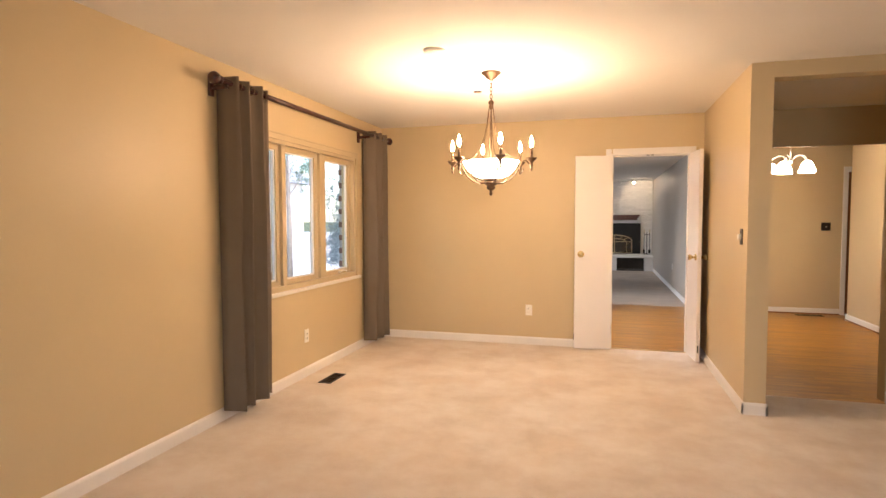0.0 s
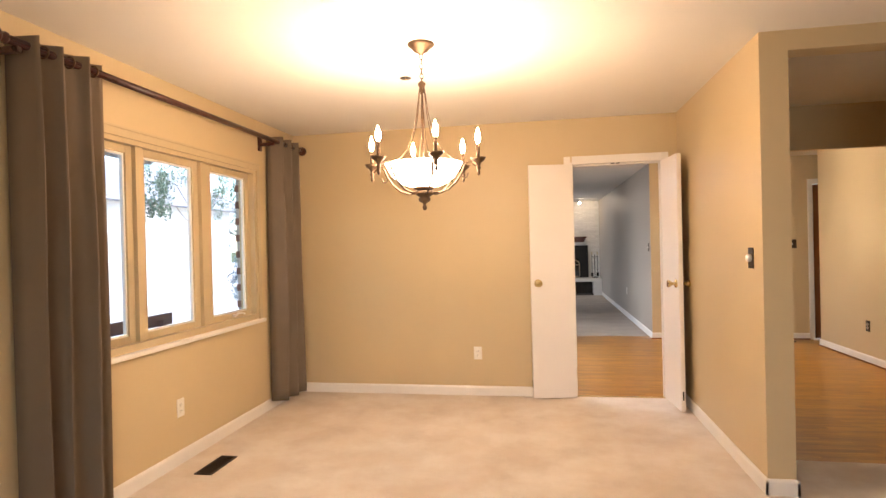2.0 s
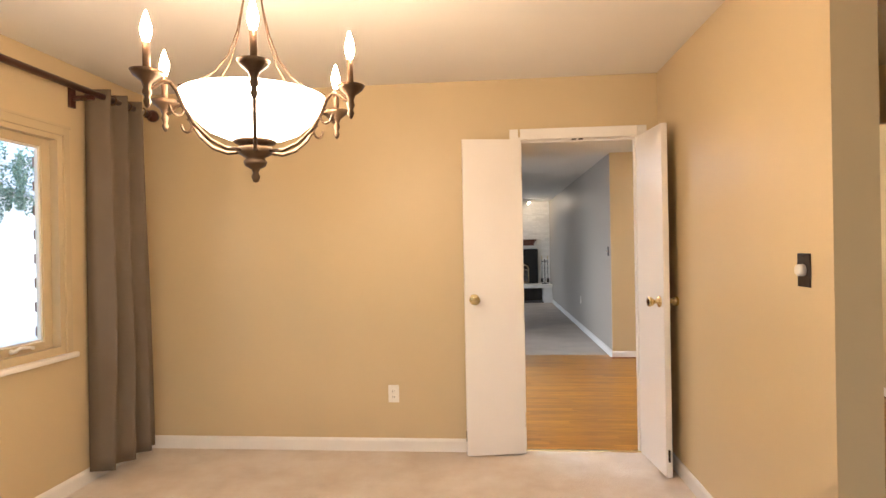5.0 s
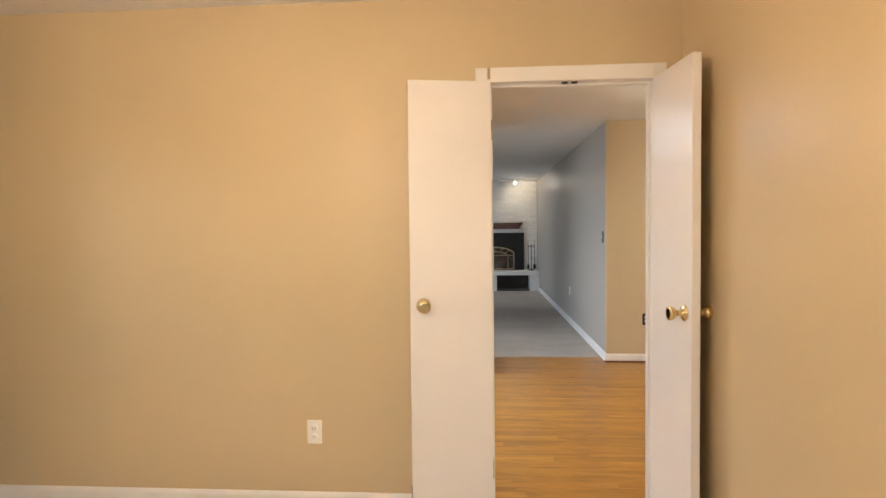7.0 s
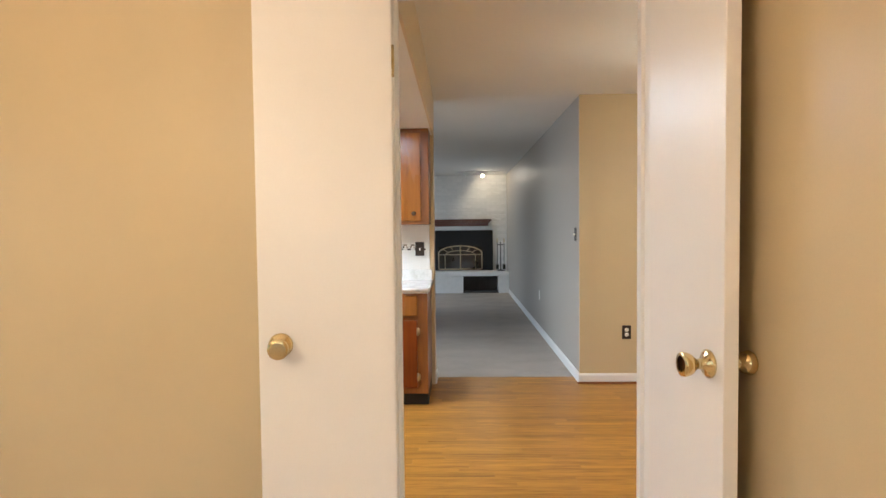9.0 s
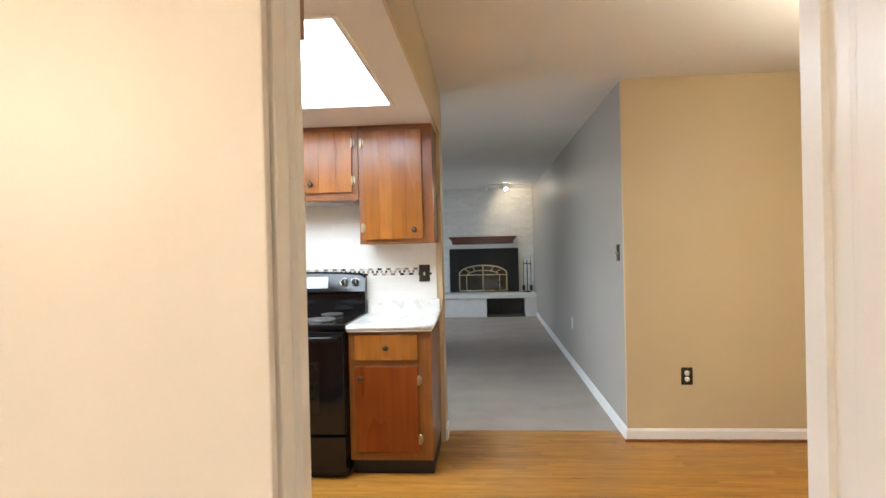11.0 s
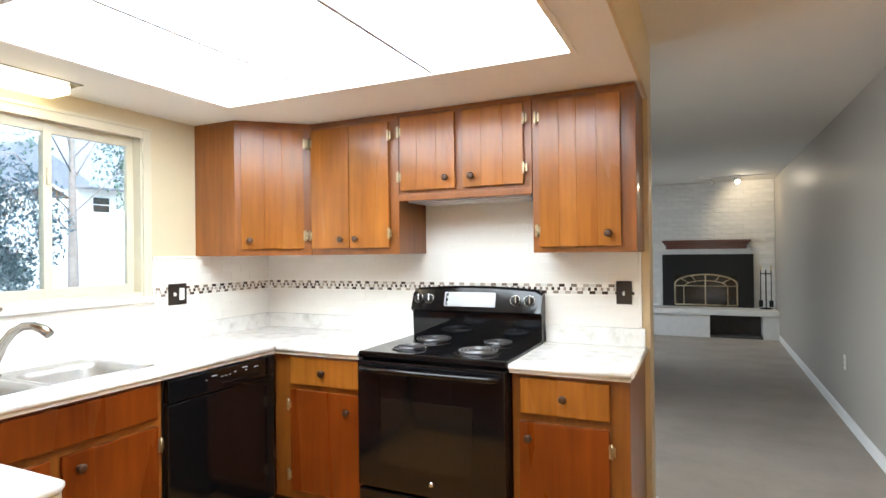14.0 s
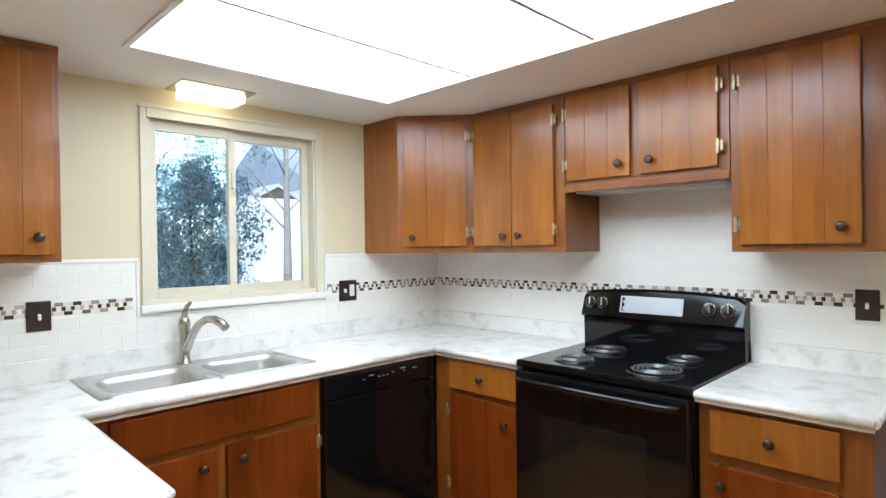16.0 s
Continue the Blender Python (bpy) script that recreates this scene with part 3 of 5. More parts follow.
grooved_door(c, 0.02, 0.395, 0.028, h - 0.040, 4, (0.08, 0.085), None)
# short cabinet over the empty space beside the doorway
c = wall_cabinet(pose(0.225, 5.61, 1.80, 0, 0, 180), 0.78, CT - 1.80, 0.318, "short brown wall cabinet beside the doorway")
grooved_door(c, 0.02, 0.38, 0.02, CT - 1.84, 3, (0.33, 0.06), None)
grooved_door(c, 0.40, 0.76, 0.02, CT - 1.84, 3, (0.45, 0.06), None)

hood = thing("range_hood", pose(-0.905, CF + 0.05, 1.640), "slim metal cooker hood under the short cabinet", "range hood")
part("body", boxes((0.02, 0.0, 0.0, 0.70, 0.26, 0.024), bevel=0.004), PANEL_GREY, hood)
part("filter", boxes((0.06, 0.05, -0.004, 0.66, 0.22, 0.001), bevel=0.001), STEEL, hood)

# base cabinets
CZ = 0.893                          # worktop height
BT = CZ - 0.038


def base_cabinet(m, w, depth, label, top=None):
    c = thing("base_cabinet", m, label, "cabinet", "base cabinets")
    part("carcass", boxes((0, 0.0, 0.10, w, depth, top or BT - 0.001), bevel=0.002), CABINET_FLAT, c)
    if top:
        part("front_rail", boxes((0, 0.0, top, w, 0.022, BT - 0.001)), CABINET_FLAT, c)
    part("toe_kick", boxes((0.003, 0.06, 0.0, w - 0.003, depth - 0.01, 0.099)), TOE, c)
    return c


BY = 7.632
c = base_cabinet(pose(-0.202, BY, 0), 0.487, 0.60, "brown base cabinet with a drawer beside the cooker")
flat_front(c, "drawer", 0.040, 0.410, 0.685, 0.836, (0.225, 0.762))
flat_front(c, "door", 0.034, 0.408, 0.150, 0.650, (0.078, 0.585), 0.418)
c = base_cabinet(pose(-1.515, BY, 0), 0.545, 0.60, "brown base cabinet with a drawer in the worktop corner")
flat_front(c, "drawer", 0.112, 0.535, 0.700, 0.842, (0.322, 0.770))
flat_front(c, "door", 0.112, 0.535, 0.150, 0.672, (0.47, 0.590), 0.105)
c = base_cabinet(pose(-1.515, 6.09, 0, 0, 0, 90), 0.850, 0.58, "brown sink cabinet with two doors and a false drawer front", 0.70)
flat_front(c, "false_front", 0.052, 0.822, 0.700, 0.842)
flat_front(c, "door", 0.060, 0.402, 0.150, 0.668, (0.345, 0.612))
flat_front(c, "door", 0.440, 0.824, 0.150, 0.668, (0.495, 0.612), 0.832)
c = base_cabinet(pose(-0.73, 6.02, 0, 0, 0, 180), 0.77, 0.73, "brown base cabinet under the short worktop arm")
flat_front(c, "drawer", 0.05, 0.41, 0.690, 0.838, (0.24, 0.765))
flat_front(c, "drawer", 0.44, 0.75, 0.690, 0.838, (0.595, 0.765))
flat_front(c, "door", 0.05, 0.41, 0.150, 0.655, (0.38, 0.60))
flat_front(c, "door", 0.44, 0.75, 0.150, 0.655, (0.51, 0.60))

# worktops
def worktop(name, rows, splash, label):
    t = thing(name, pose(0, 0, 0), label, "countertop")
    bm = bmesh.new()
    for x0, y0, x1, y1 in rows:
        box(bm, x0, y0, BT, x1, y1, CZ)
    bmesh.ops.remove_doubles(bm, verts=bm.verts, dist=0.0002)
    part("top", bm, COUNTER, t)
    for row in splash:
        part("upstand", boxes(row, bevel=0.004), COUNTER, t, "speckled laminate upstand")
    return t


wt = worktop("worktop", [(KX, 5.29, -2.0, 7.60), (-2.0, 5.29, -1.635, 6.18), (-2.0, 6.955, -1.635, 7.60), (-1.635, 5.29, -1.49, 7.60), (KX, 7.60, -0.968, KN),
                         (-1.49, 5.29, -0.70, 6.055)],
             [(KX, KN - 0.022, CZ, -0.968, KN, 0.985), (KX, 5.312, CZ, KX + 0.022, KN - 0.022, 0.985), (KX, 5.29, CZ, -0.70, 5.312, 0.985)],
             "pale grey-white speckled laminate worktop in a U shape")
part("front_edge", tube([(-0.968, 7.600, CZ - 0.0130), (-1.49, 7.600, CZ - 0.0130)], 0.0132, 12), COUNTER, wt)
part("front_edge", tube([(-1.49, 7.60, CZ - 0.0130), (-1.49, 6.055, CZ - 0.0130)], 0.0132, 12), COUNTER, wt)
part("front_edge", tube([(-1.49, 6.055, CZ - 0.0130), (-0.71, 6.055, CZ - 0.0130), (-0.70, 6.045, CZ - 0.0130), (-0.70, 5.29, CZ - 0.0130)], 0.0132, 12), COUNTER, wt)
wr = worktop("worktop", [(-0.204, 7.60, 0.292, KN)], [(-0.204, KN - 0.022, CZ, 0.292, KN, 0.985)], "short pale speckled laminate worktop beside the cooker")
part("front_edge", tube([(-0.204, 7.600, CZ - 0.0130), (0.292, 7.600, CZ - 0.0130)], 0.0132, 12), COUNTER, wr)
part("side_edge", tube([(0.292, 7.600, CZ - 0.0130), (0.292, KN, CZ - 0.0130)], 0.0132, 12), COUNTER, wr)


# sink and tap
def rounded(cx, cy, w, l, r, n=6):
    pts = []
    for sx, sy, a0 in ((1, 1, 0), (-1, 1, 90), (-1, -1, 180), (1, -1, 270)):
        for i in range(n + 1):
            a = radians(a0 + 90 * i / n)
            pts.append((cx + sx * (w / 2 - r) + r * math.cos(a), cy + sy * (l / 2 - r) + r * math.sin(a)))
    return pts


def sink_bowl(x0, y0, x1, y1, bx0, by0, bx1, by1):
    """A pressed bowl with its share of the flat rim."""
    bm = bmesh.new()
    cx, cy = (bx0 + bx1) / 2, (by0 + by1) / 2
    loops = []
    base = rounded(cx, cy, bx1 - bx0, by1 - by0, 0.07)
    def to_cell(x, y):
        dx, dy = x - cx, y - cy
        s = min(((x1 - cx) / dx if dx > 0 else (x0 - cx) / dx) if abs(dx) > 1e-9 else 1e9, ((y1 - cy) / dy if dy > 0 else (y0 - cy) / dy) if abs(dy) > 1e-9 else 1e9)
        return cx + dx * s, cy + dy * s
    outer = [to_cell(x, y) for x, y in base]
    # pull the loop's corners onto the cell's corners
    for qx, qy in ((x0, y0), (x0, y1), (x1, y0), (x1, y1)):
        i = min(range(len(outer)), key=lambda j: (outer[j][0] - qx) ** 2 + (outer[j][1] - qy) ** 2)
        outer[i] = (qx, qy)
    levels = [(outer, CZ + 0.001), (outer, CZ + 0.006)]
    for inset, z in ((0.0, CZ + 0.006), (0.006, CZ + 0.001), (0.012, CZ - 0.02), (0.018, CZ - 0.13), (0.035, CZ - 0.155), (0.07, CZ - 0.162)):
        levels.append((rounded(cx, cy, bx1 - bx0 - 2 * inset, by1 - by0 - 2 * inset, max(0.02, 0.07 - inset * 0.4)), z))
    for pts, z in levels:
        loops.append([bm.verts.new((x, y, z)) for x, y in pts])
    for a, b in zip(loops, loops[1:]):
        for i in range(len(a)):
            j = (i + 1) % len(a)
            bm.faces.new((a[i], a[j], b[j], b[i])).smooth = True
    bm.faces.new(loops[-1])
    bmesh.ops.recalc_face_normals(bm, faces=bm.faces)
    for f in bm.faces:
        f.normal_flip() if f.normal.z < -0.3 else None
    return bm


sink = thing("sink", pose(0, 0, 0), "double-bowl brushed steel drop-in sink", "sink")
for a, b, c0, c1 in ((6.145, 6.565, 6.190, 6.545), (6.565, 6.990, 6.590, 6.945)):
    bowl = part("bowl", sink_bowl(-2.055, a, -1.615, b, -1.955, c0, -1.640, c1), STEEL, sink)
    part("drain", moved(lathe([(0.0, 0.0), (0.038, 0.0), (0.042, 0.003), (0.044, 0.0)], 20), pose(-1.80, (c0 + c1) / 2, CZ - 0.160)), CHROME, bowl, "round chrome drain")

tap = thing("kitchen_faucet", pose(-2.012, 6.570, CZ + 0.005, 0, 0, 22), "brushed nickel single-lever kitchen faucet", "faucet")
part("body", lathe([(0.0, 0.0), (0.031, 0.0), (0.031, 0.006), (0.024, 0.012), (0.021, 0.06), (0.022, 0.12), (0.025, 0.165), (0.024, 0.19), (0.018, 0.205), (0.0, 0.21)], 24), NICKEL, tap)
arc = [(0.0, 0, 0.045), (0.022, 0, 0.085), (0.047, 0, 0.132), (0.085, 0, 0.178), (0.130, 0, 0.202), (0.175, 0, 0.203), (0.215, 0, 0.189), (0.240, 0, 0.168)]
part("spout", tube(arc, [0.020, 0.019, 0.0175, 0.0165, 0.016, 0.0165, 0.019, 0.0185], 14), NICKEL, tap)
part("lever", tube([(0.0, 0, 0.20), (0.004, 0, 0.225), (0.018, 0.0, 0.255), (0.040, 0.0, 0.272)], [0.016, 0.013, 0.010, 0.008], 12), NICKEL, tap)

# cooker
cooker = thing("electric_range", pose(-0.963, 7.60, 0), "black freestanding electric range with four coil burners", "stove")
W = 0.754
part("body", boxes((0.004, 0.02, 0.04, W - 0.004, 0.62, 0.872), bevel=0.003), ENAMEL, cooker)
top = part("cooktop", boxes((0.0, -0.012, 0.872, W, 0.585, 0.903), bevel=0.008), ENAMEL, cooker)
for bx, by, r in ((0.205, 0.135, 0.078), (0.200, 0.405, 0.098), (0.555, 0.150, 0.098), (0.560, 0.410, 0.078)):
    burner = part("drip_pan", moved(lathe([(0.0, -0.006), (r * 0.5, -0.005), (r + 0.002, 0.001), (r + 0.006, 0.005), (r + 0.011, 0.003), (r + 0.012, 0.0)], 32), pose(bx, by, 0.9035)), ENAMEL, cooker)
    pts = []
    turns = 4.3 if r > 0.09 else 3.4
    for i in range(int(turns * 20)):
        a = 2 * math.pi * i / 20
        rr = 0.022 + (r - 0.022) * i / (turns * 20)
        pts.append((bx + rr * math.cos(a), by + rr * math.sin(a), 0.913))
    part("coil", tube(pts, 0.0045, 6), COIL, burner)
door = part("oven_door", boxes((0.006, -0.028, 0.268, W - 0.006, 0.018, 0.862), bevel=0.006), ENAMEL, cooker)
part("window", boxes((0.13, -0.0300, 0.385, W - 0.155, -0.0275, 0.690), bevel=0.001), OVEN_WINDOW, door)
bar = tube([(0.030, -0.030, 0.828), (0.045, -0.058, 0.828), (0.10, -0.066, 0.828), (W / 2, -0.070, 0.828), (W - 0.10, -0.066, 0.828), (W - 0.045, -0.058, 0.828), (W - 0.030, -0.030, 0.828)], 0.013, 12)
part("handle", bar, ENAMEL, door)
part("badge", moved(lathe([(0.0, 0.0), (0.011, 0.0), (0.011, 0.002), (0.0, 0.002)], 20), pose(W * 0.52, -0.0285, 0.325, 90, 0, 0)), CHROME, door, "small round silver badge")
part("storage_drawer", boxes((0.006, -0.024, 0.060, W - 0.006, 0.018, 0.255), bevel=0.008), ENAMEL, cooker)
part("base", boxes((0.02, 0.03, 0.0, W - 0.02, 0.60, 0.045)), BLACK_PLASTIC, cooker)
# back guard with an arched top
bg = bmesh.new()
n = 24
front, back = [], []
for i in range(n + 1):
    x = W * i / n
    u = abs(2 * i / n - 1)
    z = 1.185 - 0.018 * u ** 2 - (0.018 * max(0, (u - 0.93) / 0.07) ** 2)
    for lst, y0 in ((front, 0.0), (back, 1.0)):
        yb = 0.560 if y0 == 0.0 else 0.632
        lst.append((bg.verts.new((x, yb, 0.897)), bg.verts.new((x, yb - (0.004 if y0 == 0 else 0), 1.035)), bg.verts.new((x, yb - (0.030 if y0 == 0 else 0), 1.050)), bg.verts.new((x, yb + (0.004 if y0 == 0 else 0), z - 0.012)), bg.verts.new((x, yb + (0.018 if y0 == 0 else -0.008), z))))
for i in range(n):
    for lst, rev in ((front, False), (back, True)):
        for j in range(4):
            q = (lst[i][j], lst[i + 1][j], lst[i + 1][j + 1], lst[i][j + 1])
            bg.faces.new(q[::-1] if rev else q)
    bg.faces.new((front[i][4], front[i + 1][4], back[i + 1][4], back[i][4]))
    bg.faces.new((front[i][0], back[i][0], back[i + 1][0], front[i + 1][0]))
for i in (0, n):
    bg.faces.new([v for v in front[i]] + [v for v in back[i]][::-1])
bmesh.ops.recalc_face_normals(bg, faces=bg.faces)
guard = part("back_guard", bg, ENAMEL, cooker)
tilt = math.degrees(math.atan2(0.034, 0.125))
disp = part("control_panel", moved(boxes((-0.15, -0.003, -0.040, 0.15, 0.0, 0.040), bevel=0.003), pose(0.355, 0.5465, 1.112, -tilt, 0, 0)), PANEL_GREY, guard, "grey control panel with a clock and buttons")
part("clock_window", moved(boxes((-0.140, -0.0045, -0.032, -0.128, -0.002, 0.032), bevel=0.001), pose(0.355, 0.5465, 1.112, -tilt, 0, 0)), BLACK_GLASS, disp)
for r0 in range(2):
    for c0 in range(6):
        if 2 <= c0 <= 3 and r0 == 1:
            continue
        part("button", moved(boxes((-0.135 + c0 * 0.047, -0.005, -0.026 + r0 * 0.030, -0.105 + c0 * 0.047, -0.002, -0.012 + r0 * 0.030), bevel=0.001), pose(0.355, 0.5465, 1.112, -tilt, 0, 0)), PANEL_GREY, disp)
for x in (0.045, 0.110, 0.615, 0.690):
    kn = part("control_knob", moved(lathe([(0.0, 0.0), (0.026, 0.0), (0.026, 0.004), (0.021, 0.007), (0.019, 0.024), (0.015, 0.028), (0.0, 0.028)], 20), pose(x, 0.545, 1.112, 90 - tilt, 0, 0)), BLACK_PLASTIC, guard)
    part("bezel", moved(lathe([(0.024, 0.0), (0.0285, 0.0), (0.0285, 0.003), (0.0268, 0.004), (0.024, 0.003)], 24), pose(x, 0.545, 1.112, 90 - tilt, 0, 0)), NICKEL, kn, "chrome ring round the knob")
    part("pointer", moved(boxes((-0.003, -0.018, 0.028, 0.003, 0.018, 0.036), bevel=0.001), pose(x, 0.545, 1.112, 90 - tilt, 0, 20)), CHROME, kn, "chrome grip on the knob")

# dishwasher
dw = thing("dishwasher", pose(-1.515, 6.945, 0, 0, 0, 90), "black built-in dishwasher under the worktop", "dishwasher")
part("body", boxes((0.004, 0.0, 0.09, 0.646, 0.56, BT - 0.006)), BLACK_PLASTIC, dw)
dd = part("front_door", boxes((0.004, -0.026, 0.115, 0.646, -0.001, 0.742), bevel=0.006), ENAMEL, dw)
part("badge", moved(lathe([(0.0, 0.0), (0.013, 0.0), (0.013, 0.002), (0.0, 0.002)], 20), pose(0.36, -0.0265, 0.190, 90, 0, 0)), CHROME, dd, "small round silver badge")
cp = part("control_strip", boxes((0.004, -0.030, 0.748, 0.646, -0.001, BT - 0.008), bevel=0.006), ENAMEL, dw)
grip = bmesh.new()
for i in range(12):
    a, b = i / 12, (i + 1) / 12
    z = lambda u: 0.768 - 0.030 * math.sin(math.pi * u)
    box(grip, 0.30 + 0.24 * a, -0.036, z((a + b) / 2), 0.30 + 0.24 * b, -0.0305, 0.776)
part("handle_recess", grip, BLACK_GLASS, cp)
for i, (bx, bz, bw) in enumerate(((0.20, 0.806, 0.010), (0.235, 0.818, 0.030), (0.29, 0.806, 0.010), (0.315, 0.806, 0.008), (0.34, 0.806, 0.008), (0.37, 0.812, 0.012), (0.42, 0.822, 0.034), (0.44, 0.808, 0.010), (0.50, 0.812, 0.026))):
    part("button", boxes((bx, -0.0315, bz, bx + bw, -0.030, bz + 0.004), bevel=0.0004), PANEL_GREY, cp)
part("toe_panel", boxes((0.006, 0.03, 0.0, 0.644, 0.05, 0.112)), BLACK_PLASTIC, dw)


# outlets and switches, facing -y
def plate(name, m, w, kind, dark, label, category):
    p = thing(name, m, label, category)
    pm, im = (DARK_PLATE, WHITE_PLASTIC) if dark else (WHITE_PLASTIC, WHITE_PLASTIC)
    part("plate", boxes((-w / 2, -0.006, -0.058, w / 2, -0.0005, 0.058), bevel=0.003), pm, p)
    if kind == "outlet":
        for z in (-0.020, 0.020):
            s = part("socket", moved(lathe([(0.0, 0.0), (0.017, 0.0), (0.0165, 0.002), (0.0, 0.002)], 18), pose(0, -0.006, z, 90, 0, 0)), im, p)
            for x in (-0.006, 0.006):
                part("slot", boxes((x - 0.0012, -0.0088, z - 0.005, x + 0.0012, -0.0078, z + 0.005)), BLACK_PLASTIC, s)
    elif kind == "toggle":
        part("toggle", moved(boxes((-0.005, -0.018, -0.010, 0.005, 0.0, 0.010), bevel=0.002), pose(0, -0.005, 0.0, 15, 0, 0)), im, p)
    elif kind == "dimmer":
        part("dial", moved(lathe([(0.0, 0.0), (0.021, 0.0), (0.020, 0.018), (0.016, 0.022), (0.0, 0.022)], 24), pose(0, -0.006, 0, 90, 0, 0)), im, p, "round white dimmer dial")
    elif kind == "double":
        part("toggle", boxes((-0.028, -0.018, -0.010, -0.018, -0.005, 0.010), bevel=0.002), im, p)
        part("rocker", boxes((0.009, -0.010, -0.033, 0.041, -0.005, 0.033), bevel=0.002), im, p, "white rocker switch")
    for z in (-0.046, 0.046):
        part("screw", moved(lathe([(0.0, 0.0), (0.0035, 0.0), (0.0, 0.0015)], 8), pose(0, -0.006, z, 90, 0, 0)), pm, p)
    return p


TF = 0.0095
plate("light_switch", pose(0.192, KN - TF, 1.160), 0.075, "toggle", True, "dark bronze switch plate with a white toggle", "switch")
plate("light_switch", pose(KX + TF, 7.500, 1.158, 0, 0, 90), 0.118, "double", True, "wide dark switch plate with a white rocker", "switch")
plate("light_switch", pose(KX + TF, 6.055, 1.152, 0, 0, 90), 0.080, "toggle", True, "dark bronze switch plate on white tiles", "switch")

# kitchen dome light over the window
dome = thing("ceiling_light", pose(-1.975, 6.69, SZ), "small warm-lit square ceiling light over the sink window", "ceiling light")
part("base_plate", boxes((-0.105, -0.165, -0.006, 0.105, 0.165, 0.0), bevel=0.002), NICKEL, dome)
bm = boxes((-0.075, -0.130, -0.050, 0.075, 0.130, -0.006), bevel=0.014)
part("cover", bm, DOME, dome, "ribbed glass cover, lit")

# kitchen window: sliding sashes
kw = struct("window_2", boxes((KX - 0.11, 6.44, 1.150, KX - 0.002, 6.468, 2.02), (KX - 0.11, 7.292, 1.150, KX - 0.002, 7.32, 2.02), (KX - 0.11, 6.468, 1.992, KX - 0.002, 7.292, 2.02), (KX - 0.11, 6.468, 1.150, KX - 0.002, 7.292, 1.185)), FRAME_WHITE, "cream sliding kitchen window")
part("window_casing", boxes((KX - 0.002, 6.425, 1.16, KX + 0.012, 6.452, 2.035), (KX - 0.002, 7.300, 1.16, KX + 0.012, 7.345, 2.035), (KX - 0.002, 6.452, 1.985, KX + 0.012, 7.300, 2.035), (KX + 0.012, 6.415, 2.026, KX + 0.018, 7.350, 2.042), bevel=0.003), FRAME_WHITE, kw)
part("window_sill", boxes((KX - 0.01, 6.415, 1.130, KX + 0.030, 7.350, 1.160), bevel=0.006), TRIM, kw)
for y0, y1, x in ((6.468, 6.872, KX - 0.045), (6.842, 7.292, KX - 0.070)):
    s = part("sash", boxes((x - 0.012, y0, 1.185, x + 0.012, y0 + 0.036, 1.992), (x - 0.012, y1 - 0.036, 1.185, x + 0.012, y1, 1.992), (x - 0.012, y0 + 0.036, 1.185, x + 0.012, y1 - 0.036, 1.228), (x - 0.012, y0 + 0.036, 1.940, x + 0.012, y1 - 0.036, 1.992), bevel=0.002), FRAME_WHITE, kw)
    g = part("pane", boxes((x - 0.002, y0 + 0.036, 1.228, x + 0.002, y1 - 0.036, 1.940)), GLASS, s)
    g.visible_shadow = False
part("latch", boxes((KX - 0.033, 6.846, 1.70, KX - 0.020, 6.862, 1.78), bevel=0.003), FRAME_WHITE, kw)

# ---- dining room ----
GX = WX - 0.068                       # glass plane
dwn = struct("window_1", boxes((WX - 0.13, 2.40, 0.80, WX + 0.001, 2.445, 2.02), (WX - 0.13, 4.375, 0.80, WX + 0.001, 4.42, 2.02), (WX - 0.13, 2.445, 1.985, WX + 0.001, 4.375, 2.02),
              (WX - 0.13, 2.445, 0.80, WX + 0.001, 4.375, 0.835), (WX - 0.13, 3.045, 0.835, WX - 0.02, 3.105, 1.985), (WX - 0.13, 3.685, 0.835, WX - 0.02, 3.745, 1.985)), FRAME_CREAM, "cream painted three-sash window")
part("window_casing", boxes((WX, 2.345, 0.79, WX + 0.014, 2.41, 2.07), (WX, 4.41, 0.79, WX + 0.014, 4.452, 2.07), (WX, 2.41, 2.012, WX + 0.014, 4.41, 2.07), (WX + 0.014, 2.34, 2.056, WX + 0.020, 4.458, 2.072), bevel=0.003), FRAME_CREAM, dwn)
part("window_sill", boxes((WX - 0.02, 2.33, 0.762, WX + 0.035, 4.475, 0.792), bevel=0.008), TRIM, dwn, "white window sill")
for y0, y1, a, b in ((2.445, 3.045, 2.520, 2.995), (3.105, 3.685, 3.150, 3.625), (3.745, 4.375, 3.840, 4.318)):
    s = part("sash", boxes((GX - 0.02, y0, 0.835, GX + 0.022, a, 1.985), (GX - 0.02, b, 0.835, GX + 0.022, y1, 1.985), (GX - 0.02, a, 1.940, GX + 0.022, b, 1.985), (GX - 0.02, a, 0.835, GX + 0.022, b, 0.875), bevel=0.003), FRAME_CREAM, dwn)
    part("glazing_bead", boxes((GX - 0.012, a, 0.875, GX + 0.010, a + 0.012, 1.940), (GX - 0.012, b - 0.012, 0.875, GX + 0.010, b, 1.940), (GX - 0.012, a + 0.012, 1.928, GX + 0.010, b - 0.012, 1.940), (GX - 0.012, a + 0.012, 0.875, GX + 0.010, b - 0.012, 0.887)), WHITE_PLASTIC, s)
    g = part("pane", boxes((GX - 0.003, a, 0.875, GX + 0.001, b, 1.940)), GLASS, s)
    g.visible_shadow = False
